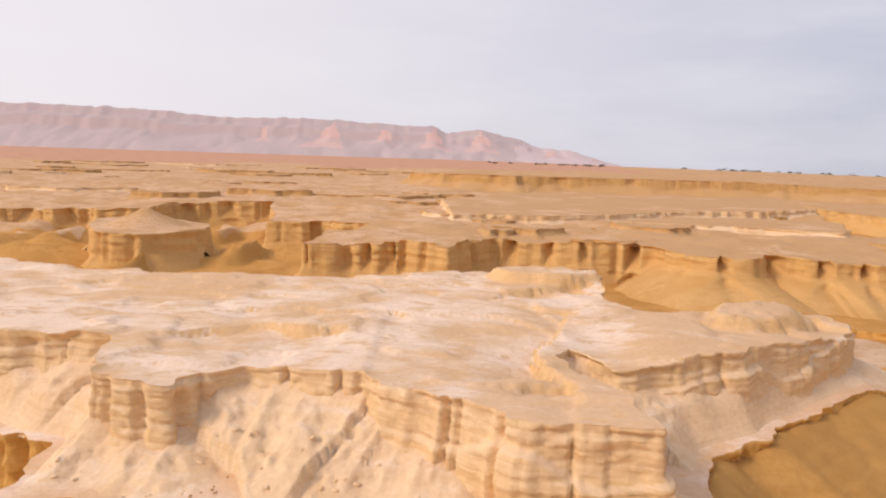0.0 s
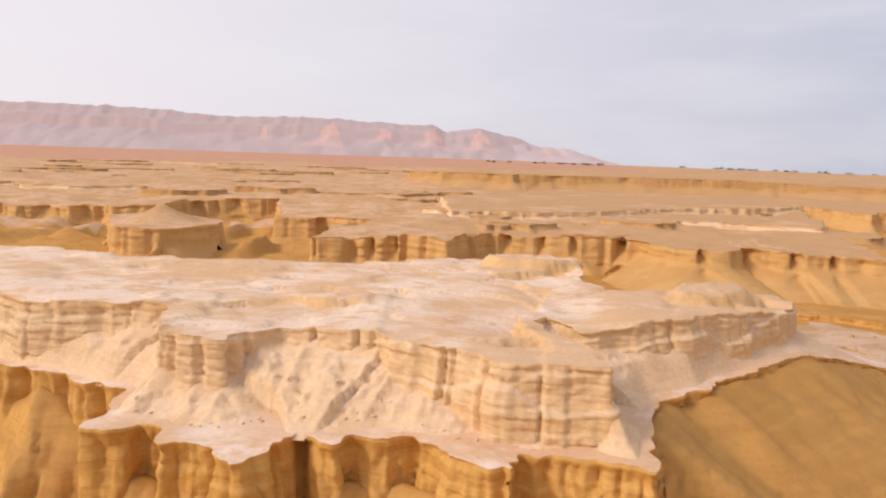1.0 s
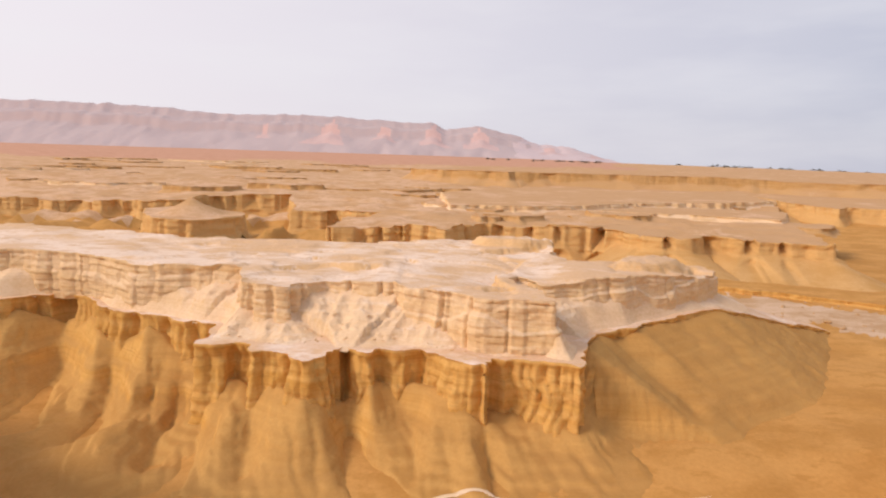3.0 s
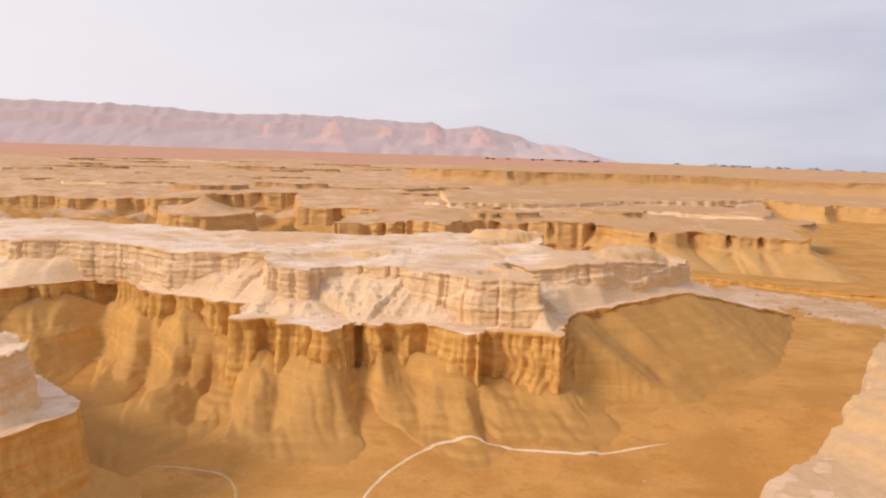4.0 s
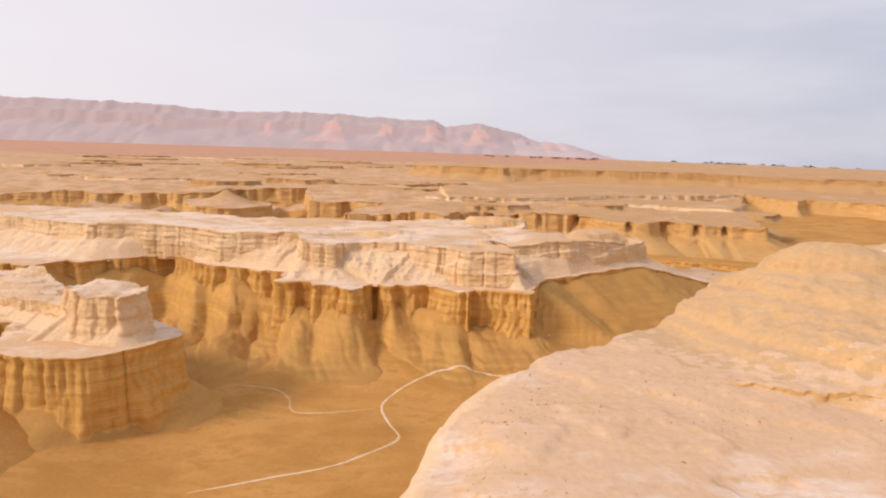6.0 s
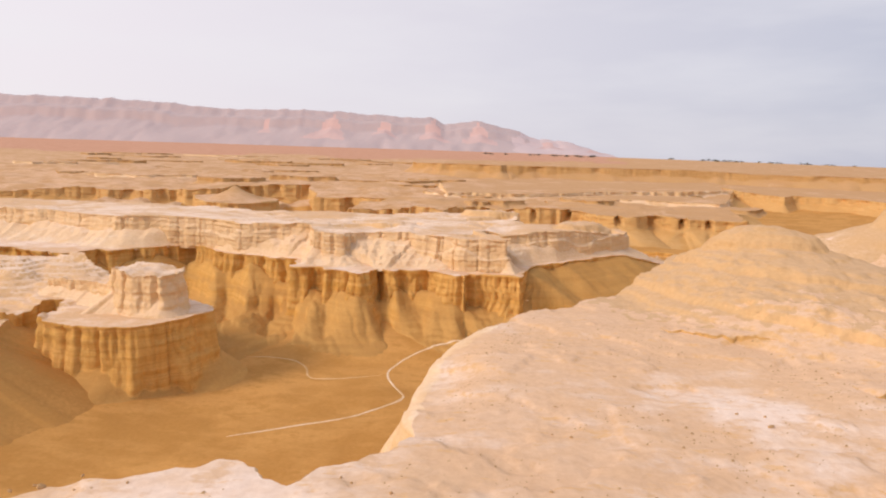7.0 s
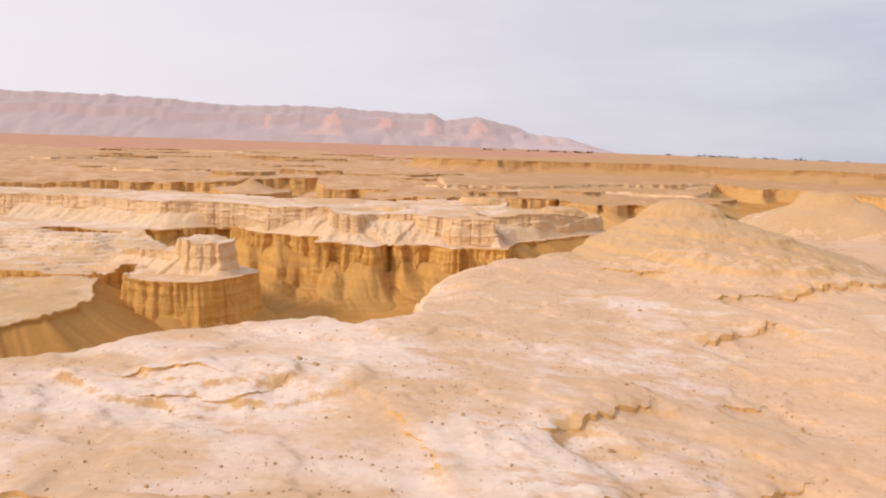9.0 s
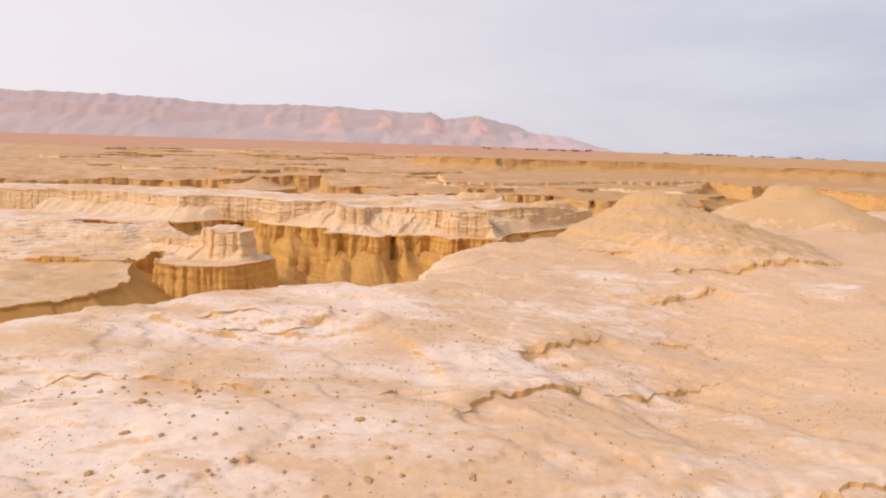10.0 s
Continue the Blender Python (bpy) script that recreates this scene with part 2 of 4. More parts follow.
def mesa(name, outline, top, base, label, step=0.5, grid=1.2, levels=24, tiers=((0.45, 0.10), (1.0, 1.1)), warp=0.30, warp_len=9.0,
         notch=(2.6, 0.9, 0.9), pillar=0.25, pillar_len=1.6, cone=1.0, cone_len=6.5, rag=0.3, seed=1, wall_mat=None, top_mat=None, category="mesa",
         lip=0.12, fine=None, soft=2.5, clefts=(), round_off=0.5, calm=None, reach=None, gully=0.16, lump=0.0, shape=None,
         boxy=1.6, rag_deep=0.4, beds=None, rills=None, flare=0.0):
    """A flat-topped rock body: a top sheet inside its outline and a wall that falls from the rim in tiers (share of the drop, run for each metre of drop),
    cut by notches that open out into gullies between cones of scree. calm(x, y) 0..1 stills the cutting along stretches of the rim. rag_deep: how much of the rim's raggedness runs down the face;
    beds: thickness and relief of the layers; rills: spacing and depth of the runnels; flare: how far buttresses widen downwards."""
    from mathutils.geometry import delaunay_2d_cdt
    rnd = np.random.RandomState(seed)
    p, s = resample(outline, step)
    n = len(p)
    total = s[-1] + step
    area = np.sum(p[:, 0] * np.roll(p[:, 1], -1) - np.roll(p[:, 0], -1) * p[:, 1])
    sign = 1.0 if area > 0 else -1.0
    t = np.roll(p, -1, 0) - np.roll(p, 1, 0)
    nr = np.stack([t[:, 1], -t[:, 0]], 1) * sign
    ks = max(1, int(soft / step))
    nr = np.stack([ring_blur(nr[:, 0], ks), ring_blur(nr[:, 1], ks)], 1)
    nr /= np.maximum(np.linalg.norm(nr, axis=1, keepdims=True), 1e-6)
    kb = int(round_off / step)
    p = np.stack([ring_blur(p[:, 0], kb), ring_blur(p[:, 1], kb)], 1)
    still = 1 - (calm(p[:, 0], p[:, 1]) if calm else np.zeros(n))
    # notches: place along the rim, half width, depth
    cuts, at = [], 0.0
    gap, wide, deep = notch
    while at < total:
        at += gap * rnd.uniform(0.45, 1.7)
        cuts.append((at % total, wide * rnd.uniform(0.5, 1.6), deep * rnd.uniform(0.25, 1.5), 1.0))
    for x, y, w, dp in clefts:
        cuts.append((s[np.argmin((p[:, 0] - x) ** 2 + (p[:, 1] - y) ** 2)], w, dp, 0.25))
    place, half, depth, fade = (np.array(c) for c in zip(*cuts))

    spans = []
    for a, w, dp, fd in zip(place, half, depth, fade):
        ds = np.abs((s - a + total / 2) % total - total / 2)
        k = np.nonzero(ds < w * 8)[0]
        spans.append((k, ds[k], w, dp, still[k] if fd == 1.0 else 1.0))

    def carve(below, u):
        out = np.zeros(n)
        for k, ds, w, dp, st in spans:
            ww = w * (1 + 0.45 * below[k])
            v = np.clip(1 - ds / ww, 0, 1) ** 0.8
            out[k] = np.maximum(out[k], dp * v * st * (0.45 + 0.55 * smooth(0, 1.5, u[k])) * np.exp(-below[k] * gully))
        return out

    zero = np.zeros(n)
    w = fbm(p[:, 0] / 1.9, p[:, 1] / 1.9, seed, 4, 0.6)
    step_off = pillar * np.tanh(boxy * 1.6 * vnoise(s / pillar_len, zero + 0.5, seed + 7)) * still
    rim0 = p + nr * (rag * 1.5 * w + 0.5 * step_off)[:, None]
    rim = rim0 - nr * carve(zero, zero)[:, None]
    zr = top(rim[:, 0], rim[:, 1])
    # top sheet
    x0, y0 = rim.min(0)
    x1, y1 = rim.max(0)
    gx, gy = np.meshgrid(np.arange(x0, x1, grid), np.arange(y0, y1, grid))
    gx, gy = gx.ravel(), gy.ravel()
    jit = np.full(len(gx), 0.2 * grid)
    if fine:
        fx0, fx1, fy0, fy1, fg = fine
        keep = ~((gx > fx0) & (gx < fx1) & (gy > fy0) & (gy < fy1))
        hx, hy = np.meshgrid(np.arange(fx0, fx1, fg), np.arange(fy0, fy1, fg))
        gx, gy = np.concatenate([gx[keep], hx.ravel()]), np.concatenate([gy[keep], hy.ravel()])
        jit = np.concatenate([jit[keep], np.full(hx.size, 0.2 * fg)])
    gx, gy = gx + rnd.uniform(-1, 1, len(gx)) * jit, gy + rnd.uniform(-1, 1, len(gy)) * jit
    ok = inside(gx, gy, rim)
    gx, gy = gx[ok], gy[ok]
    far = ~near_rim(gx, gy, rim, max(step * 0.9, (fine[4] if fine else grid) * 0.5))
    gx, gy = gx[far], gy[far]
    co = [Vector((a, b)) for a, b in rim] + [Vector((a, b)) for a, b in zip(gx, gy)]
    vo, eo, fo, _, _, _ = delaunay_2d_cdt(co, [(i, (i + 1) % n) for i in range(n)], [], 1, 1e-5)
    v2 = np.array([(a[0], a[1]) for a in vo])
    zt = top(v2[:, 0], v2[:, 1])
    cx, cy = rim.mean(0)
    bz = float(np.min(base(rim[:, 0], rim[:, 1])))
    root = base_empty(name, cx, cy, bz)
    off0 = np.array([cx, cy, bz])
    mesh_object("top_surface", np.column_stack([v2, zt]) - off0, [tuple(f) if orient(v2, f) else tuple(reversed(f)) for f in fo], top_mat or CRUST, root)
    # wall
    parts = tiers(rim[:, 0], rim[:, 1]) if callable(tiers) else [(np.full(n, e), np.full(n, r)) for e, r in tiers]
    wv = 1 + warp * vnoise(s / warp_len, zero + 3.3, seed + 9)
    ends = [np.clip(e * wv, 0.04, 0.97) if k < len(parts) - 1 else np.ones(n) for k, (e, r) in enumerate(parts)]
    h = zr - base(rim[:, 0] + nr[:, 0] * 3, rim[:, 1] + nr[:, 1] * 3)
    for _ in range(2):
        run, lo = zero, zero
        for e, (_, r) in zip(ends, parts):
            run, lo = run + np.maximum(e - lo, 0) * h * r, np.maximum(e, lo)
        foot = rim + nr * run[:, None]
        h = np.maximum(zr - base(foot[:, 0], foot[:, 1]) + 0.6, 0.3)
    short = np.ones(n)
    if reach is not None:
        edge, _ = resample(reach, 0.6)
        room = np.array([np.sqrt(np.min((edge[:, 0] - x) ** 2 + (edge[:, 1] - y) ** 2)) for x, y in rim])
        short = np.clip((room - 1.2) / np.maximum(run, 0.1), 0.05, 1.0)
        short = ring_blur(short, int(1.5 / step))
    ct = cone(rim[:, 0], rim[:, 1]) if callable(cone) else cone
    fr = np.concatenate([[0, 0.01, 0.025, 0.045], np.linspace(0.07, 1, levels - 4)])
    cut0 = carve(zero, zero)
    cn = 1 - np.abs(vnoise(s / cone_len, zero + 7.7, seed + 22)) * 2.2
    rows = []
    for f in fr:
        u = f * h
        d, lo = zero, zero
        for e, (_, r) in zip(ends, parts):
            d, lo = d + np.maximum(np.minimum(f, e) - lo, 0) * h * r, np.maximum(e, lo)
        u0 = ends[0] * h
        below = np.maximum(u - u0, 0)
        zz = zr - u
        # the smooth scree apron, carried on upwards so that it fills the foot of every notch
        scree = np.where(u < u0, parts[0][1] * u0 + (u - u0) * parts[1][1], d) * short
        scree = scree - ct * cn * still * short * smooth(0.0, 5.0, below) * (1 - 0.4 * smooth(0.7, 1.0, f))
        scree = scree - 0.7 * carve(below, u) * smooth(0.0, 2.5, below) - rag * 1.5 * w - 0.5 * step_off + cut0
        scree = scree + lump * fbm(s / 1.6, zz / 1.1, seed + 43, 4, 0.6) * smooth(0, 1.5, below) * short + 0.05 * fbm(s / 2.5, zz / 1.5, seed + 44, 3)
        # the sheer rock
        face = parts[0][1] * u * short - (carve(zero, u) - cut0) + 0.5 * smooth(0, 1.0, u) * step_off
        face = face + lip * (1.6 * vnoise(zz * 1.5, s / 22, seed + 40) + 0.9 * vnoise(zz * 4.1, s / 9, seed + 41) + 1.0 * vnoise(s / 0.9, zz * 1.4, seed + 42))
        face = face - (1 - rag_deep) * rag * 1.5 * w * smooth(0.05, 0.9, u)
        if beds:
            thick, jut = beds
            jut = jut(rim[:, 0], rim[:, 1]) if callable(jut) else jut
            q = zz / thick + 0.45 * vnoise(zz * 0.8, s / 25, seed + 70) + 0.6 * vnoise(s / 17, zero + 1.5, seed + 60) + 0.25 * vnoise(s / 3.7, zero + 2.5, seed + 63)
            bed = np.floor(q)
            own = 0.5 * vnoise(bed * 5.37 + 0.5, s / 7.0, seed + 61) + 0.5 * vnoise(bed * 3.11 + 0.5, s / 3.0, seed + 62)
            joint = smooth(0.0, 0.14, q - bed) * smooth(1.0, 0.78, q - bed)
            face = face + jut * smooth(0.05, 0.4, u) * (own - 0.55 * (1 - joint))
        if rills:
            gap_r, deep_r = rills
            a1 = np.abs(vnoise(s / gap_r + 0.5 * vnoise(zz / 3.1, s / 5, seed + 64), zz / 11, seed + 65))
            a2 = np.abs(vnoise(s / (0.42 * gap_r) + 0.4 * vnoise(zz / 1.7, s / 3, seed + 66), zz / 5, seed + 67))
            face = face - smooth(0.05, 1.4, u) * (deep_r * np.clip(1 - 2.6 * a1, 0, 1) + 0.35 * deep_r * np.clip(1 - 2.4 * a2, 0, 1))
        if flare:
            fin = np.clip(vnoise(s / 2.6 + 0.3 * vnoise(zz / 4, s / 6, seed + 68), zz / 30, seed + 69) * 1.8 + 0.25, 0, 1.2)
            face = face + flare * fin * np.clip(u / 5.0, 0, 2.0) ** 1.4 * still * short
        if shape:
            face = face + shape(rim[:, 0], rim[:, 1], zz, s)
        d = np.maximum(face, scree)
        if f == 0:
            d = zero
        rows.append(np.column_stack([rim + nr * d[:, None], zz]))
    V = np.concatenate(rows) - off0
    faces = []
    for k in range(len(fr) - 1):
        a, b = k * n, (k + 1) * n
        for i in range(n):
            j = (i + 1) % n
            faces.append((a + i, b + i, b + j, a + j) if sign > 0 else (a + i, a + j, b + j, b + i))
    mesh_object("cliff_wall", V, faces, wall_mat or OCHRE, root)
    tagged(root, label, category)
    return root


def rim_distance(x, y, outline, step=0.5):
    """Distance to an outline (negative inside it) and the nearest point on it."""
    p, _ = resample(outline, step)
    d, qx, qy = np.empty(len(x)), np.empty(len(x)), np.empty(len(x))
    for a in range(0, len(x), 4000):
        b = a + 4000
        dd = (x[a:b, None] - p[None, :, 0]) ** 2 + (y[a:b, None] - p[None, :, 1]) ** 2
        k = dd.argmin(1)
        d[a:b], qx[a:b], qy[a:b] = np.sqrt(dd[np.arange(len(k)), k]), p[k, 0], p[k, 1]
    return np.where(inside(x, y, p), -d, d), qx, qy


def apron(root, box, step, height, floor, material, name="scree_slope"):
    """Loose scree banked against the foot of a cliff, drawn where it stands above the floor."""
    x0, x1, y0, y1 = box
    X, Y = np.meshgrid(np.arange(x0, x1 + step, step), np.arange(y0, y1 + step, step))
    shp = X.shape
    x, y = X.ravel(), Y.ravel()
    z, keep = height(x, y)
    low = floor(x, y) - 0.25
    ok, up = keep.reshape(shp), (z > low).reshape(shp)
    z = np.maximum(z, low - 0.9)
    use = ok[:-1, :-1] & ok[1:, :-1] & ok[:-1, 1:] & ok[1:, 1:]
    use = use & (up[:-1, :-1] | up[1:, :-1] | up[:-1, 1:] | up[1:, 1:])
    idx = np.arange(len(x)).reshape(shp)
    F = np.column_stack([idx[:-1, :-1][use], idx[:-1, 1:][use], idx[1:, 1:][use], idx[1:, :-1][use]])
    used, inv = np.unique(F, return_inverse=True)
    V = np.column_stack([x, y, z])[used] - np.array(root.location)
    return mesh_object(name, V, [tuple(f) for f in inv.reshape(F.shape).tolist()], material, root)


def orient(v, f):
    a, b, c = v[f[0]], v[f[1]], v[f[2]]
    return (b[0] - a[0]) * (c[1] - a[1]) - (b[1] - a[1]) * (c[0] - a[0]) > 0


def smooth_line(pts, step):
    p = np.array(pts, float)
    for _ in range(3):
        q = [p[0]]
        for a, b in zip(p[:-1], p[1:]):
            q += [0.75 * a + 0.25 * b, 0.25 * a + 0.75 * b]
        p = np.array(q + [p[-1]])
    seg = np.concatenate([[0], np.cumsum(np.linalg.norm(np.diff(p, axis=0), axis=1))])
    s = np.arange(0, seg[-1], step)
    return np.stack([np.interp(s, seg, p[:, 0]), np.interp(s, seg, p[:, 1])], 1), s


# ---- the ground ----
def ground_height(x, y):
    x, y = np.asarray(x, float), np.asarray(y, float)
    d = np.hypot(x, y + 40)
    near = 4.2 + 0.45 * fbm(x / 11, y / 11, 3, 3) + 0.06 * fbm(x / 2.2, y / 2.2, 4, 3)
    near = near + 0.18 * np.clip(y - 14, 0, 16) * smooth(-34, -24, x) + 2.2 * smooth(75, 140, y)
    near = near + 4.0 * smooth(-34, -75, x) * (1 - smooth(4, 14, y)) + 1.5 * smooth(8, -30, y)
    az = np.arctan2(x, np.maximum(y + 40, 1e-3))
    a = np.interp(az, [-0.9, -0.40, 0.0, 0.25, 0.45, 0.65, 0.9], [0.0075, 0.0065, 0.0040, 0.0005, -0.0035, -0.0080, -0.014])
    rise = np.interp(d, [0, 180, 300, 380, 520, 700, 1200, 1700, 4000, 7000], [5.4, 7.0, 8.0, 11.0, 21.0, 27.0, 33.5, 38.5, 41, 41])
    far = rise + a * np.maximum(d - 700, 0) - 0.02 * np.maximum(d - 1700, 0) * smooth(0.22, 0.45, az)
    far = far + 2.0 * fbm(x / 90, y / 60, 6, 4) * smooth(150, 350, d) * (1 - 0.6 * smooth(900, 1500, d))
    m = smooth(110, 240, d)
    fold = smooth(108, 130, y) * smooth(262, 235, y) * smooth(-22, -50, x) * smooth(-230, -190, x)
    ridge = np.maximum(0, 1 - np.abs(vnoise(x / 24, y / 20, 12)) * 2.6) + 0.3 * fbm(x / 8, y / 8, 13, 3)
    return near * (1 - m) + far * m + 5.5 * fold * np.maximum(ridge, 0)


def spaced(dense0, dense1, step, lo, hi, growth):
    mid = list(np.arange(dense0, dense1, step))
    a, st = dense1, step
    up = []
    while a < hi:
        up.append(a)
        st *= growth
        a += st
    up.append(hi)
    a, st = dense0, step
    dn = []
    while True:
        st *= growth
        a -= st
        if a <= lo:
            break
        dn.append(a)
    dn.append(lo)
    return np.array(dn[::-1] + mid + up)


def grid_mesh(name, X, Y, Z):
    ny, nx = X.shape
    V = np.column_stack([X.ravel(), Y.ravel(), Z.ravel()])
    idx = np.arange(nx * ny).reshape(ny, nx)
    F = np.column_stack([idx[:-1, :-1].ravel(), idx[:-1, 1:].ravel(), idx[1:, 1:].ravel(), idx[1:, :-1].ravel()])
    me = bpy.data.meshes.new(name)
    me.from_pydata(V.tolist(), [], F.tolist())
    me.polygons.foreach_set("use_smooth", [True] * len(me.polygons))
    me.update()
    return me, V, F


def build_ground():
    xs = spaced(-75, 75, 0.8, -4600, 4600, 1.035)
    ys = spaced(-45, 70, 0.8, -600, 4700, 1.03)
    X, Y = np.meshgrid(xs, ys)
    me, V, F = grid_mesh("ground", X, Y, ground_height(X, Y))
    for m in (SAND, TAN, RED):
        me.materials.append(m)
    c = V[F].mean(1)
    d = np.hypot(c[:, 0], c[:, 1] + 40) + 160 * fbm(c[:, 0] / 120, c[:, 1] / 120, 8, 3)
    az = np.arctan2(c[:, 0], c[:, 1] + 40) + 0.05 * fbm(c[:, 0] / 300, c[:, 1] / 300, 9, 2)
    me.polygons.foreach_set("material_index", (np.where((c[:, 1] > 200) & (c[:, 2] > 10.5) & ~((c[:, 0] > 90) & (c[:, 1] < 340)), 1, 0) + ((d > 900) & (az < 0.30))).astype(int).clip(0, 2).tolist())
    tagged(new("ground", me), "tan sandy desert floor of canyons and plain", "ground", kind="structure")


build_ground()


# ---- the mountains behind the plain ----
def build_range():
    at = np.array([-1900, -500, 0, 150, 300, 400, 600, 700, 765, 790, 850, 900, 950, 1000, 1080, 1130])
    high = np.array([92, 86, 81, 79, 76, 67, 68, 63, 62, 51, 58, 46, 32, 28, 8, 0])
    cx, ch = (at - 784) * 3.67, high * 3.72
    xs, ts = np.arange(-4200, 1300, 16.0), np.linspace(0, 1, 60)
    X, T = np.meshgrid(xs, ts)
    crest = np.interp(X, cx, ch) * (1 + 0.03 * fbm(X / 140, X * 0, 200, 4)) + 9 * fbm(X / 55, X * 0, 201, 4, 0.6)
    crest = np.maximum(crest, 0)
    spur = 1 - np.abs(vnoise(X / 260, X * 0 + 0.3, 202)) * 2
    for px in (600, 690, 770, 845, 960, 1040):
        spur = np.maximum(spur, 1.6 - np.abs(X - (px - 784) * 3.67) / 70)
    spur = 0.65 * spur + 0.35 * (1 - np.abs(vnoise(X / 95, X * 0 + 5.3, 203)) * 2)
    Y = 3150 + 520 * T + 45 * spur * (1 - T) + 8 * fbm(X / 60, T * 6, 204, 3)
    prof = np.interp(T, [0, 0.10, 0.45, 0.62, 0.70, 0.82, 0.90, 1.0], [-0.05, 0.0, 0.32, 0.45, 0.72, 0.80, 0.98, 1.0])
    rag = 0.09 * spur * smooth(0.1, 0.5, T) * (1 - smooth(0.6, 0.85, T))
    foot = ground_height(X, np.full_like(X, 3150.0))
    Z = foot * (1 - smooth(0.0, 1.0, T) * 0.5) + np.maximum(crest, 0) * np.clip(prof + rag, -0.1, 1.0) + 2.5 * fbm(X / 25, T * 12, 205, 3) * smooth(0.05, 0.3, T) * (crest > 5)
    me, V, F = grid_mesh("mountain_range", X, Y, Z)
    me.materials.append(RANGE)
    me.materials.append(SUNLIT_SPUR)
    me.materials.append(HAZE_FADED_RANGE)
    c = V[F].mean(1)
    # right-hand end takes the paler colour, as if dissolving into haze
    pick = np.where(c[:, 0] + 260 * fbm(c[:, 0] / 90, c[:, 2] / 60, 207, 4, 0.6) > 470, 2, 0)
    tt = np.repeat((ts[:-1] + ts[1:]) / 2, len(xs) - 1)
    # tapering patches coloured as spurs catching the sun
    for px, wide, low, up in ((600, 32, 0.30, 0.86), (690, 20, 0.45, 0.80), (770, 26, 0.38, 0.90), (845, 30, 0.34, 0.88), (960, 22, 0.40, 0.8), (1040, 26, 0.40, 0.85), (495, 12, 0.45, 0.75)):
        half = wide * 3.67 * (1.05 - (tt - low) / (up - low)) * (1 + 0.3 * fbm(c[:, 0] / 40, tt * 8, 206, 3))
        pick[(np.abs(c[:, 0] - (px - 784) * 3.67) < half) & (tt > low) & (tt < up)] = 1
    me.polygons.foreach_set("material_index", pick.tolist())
    tagged(new("mountain_range", me), "long hazy mauve mountain escarpment beyond the plain", "mountain range", kind="structure")


build_range()

# ---- the terraces and mesas ----
A_LEFT = [(-150, 40), (-104, 48), (-98, 48.7), (-90, 44), (-82, 42.7), (-78.5, 49.8), (-75, 47.7), (-67, 55), (-61.7, 58), (-56, 55), (-50.4, 49.4),
          (-45.4, 47.6), (-40, 45.9), (-34.6, 42.8), (-30.5, 41.7), (-30.1, 37.3), (-30.2, 33.8), (-27.5, 33.6), (-24.5, 34.9)]
A_FRONT = [(-22.1, 30.9), (-19.5, 31.6), (-15.6, 28.6), (-13.9, 30.3), (-12.4, 32.4), (-10.6, 32.6), (-8.3, 31.8), (-7.3, 33.3), (-4.7, 33.9),
           (-1.2, 32.8), (1.6, 30.3), (5.9, 28.1), (6.6, 30.8), (10.3, 31.2), (16.7, 28.7), (18.1, 32.7), (19.8, 37.5), (22.4, 43.0), (28.6, 45.9),
           (30.6, 48.0), (47.1, 58.2), (58, 65), (70, 72.5), (80, 79), (79, 82.5), (66, 77)]
A_BACK = [(54, 73), (48, 80), (38, 88), (20, 96), (-60, 105), (-150, 105)]


def terrace_top(x, y):
    return 17.3 - 9.6 * np.clip((x - 47) / 33, 0, 1) + 0.35 * fbm(x / 8, y / 8, 50, 3) + 0.05 * fbm(x / 1.3, y / 1.3, 51, 3)


LOWER_RIM = A_LEFT + A_FRONT + A_BACK
lower = mesa("lower_terrace", LOWER_RIM, terrace_top, ground_height, "broad lower rock terrace with fluted ochre cliffs and pale dusty rim",
             step=0.25, grid=1.0, levels=40, tiers=((0.96, 0.06), (1.0, 1.2)), warp=0.01, warp_len=6, notch=(5.0, 1.0, 1.3), pillar=0.35, pillar_len=3.6, lip=0.06, cone=0.0, rag=0.40, seed=11, beds=(1.1, 0.16), rills=(1.4, 0.6), flare=0.5, rag_deep=0.8, category="terrace", shape=lambda x, y, zz, s: 0.30 * fbm(s / 1.2, zz / 2.2, 541, 5, 0.65) * smooth(17, 16, zz),
             clefts=[(-11.6, 32.6, 1.9, 2.0), (-11.3, 32.6, 0.6, 4.4), (6.4, 29.6, 0.7, 1.8), (-23.6, 33.8, 1.3, 1.6), (-18.4, 30.4, 0.8, 1.6), (-2.5, 33.2, 1.6, 2.0), (-30.4, 36, 1.4, 1.2), (-45, 47.6, 1.8, 2.2), (-61, 58, 2.5, 3.0)],
             calm=lambda x, y: smooth(19, 22, x))

# gullies in the scree: head, foot, half width, depth
GULLIES = [
    ((-116, 47), (-110, 29), 7.0, 5.2), ((-102, 49), (-95, 31), 6.8, 5.4), ((-88.5, 45), (-81, 28), 7.0, 5.6), ((-75.5, 49), (-67, 31), 6.6, 5.4),
    ((-62, 58), (-53.5, 31), 7.0, 6.2), ((-49.5, 49.5), (-43, 29), 6.2, 5.4), ((-37, 44), (-32, 24), 5.0, 4.2), ((-30, 37), (-27, 21), 3.0, 2.2), ((-39, 45), (-38.5, 33), 2.2, 1.3),
    ((-23.4, 35), (-20, 21), 2.4, 1.4), ((-12, 34), (-4.9, 18.5), 3.0, 3.6), ((-4.5, 34), (-1, 22), 2.0, 1.2), ((5.2, 29.6), (7.5, 20), 2.0, 1.6), ((-57, 51), (-50, 38), 2.2, 1.2), ((-69, 53), (-62, 40), 2.0, 1.0),
]


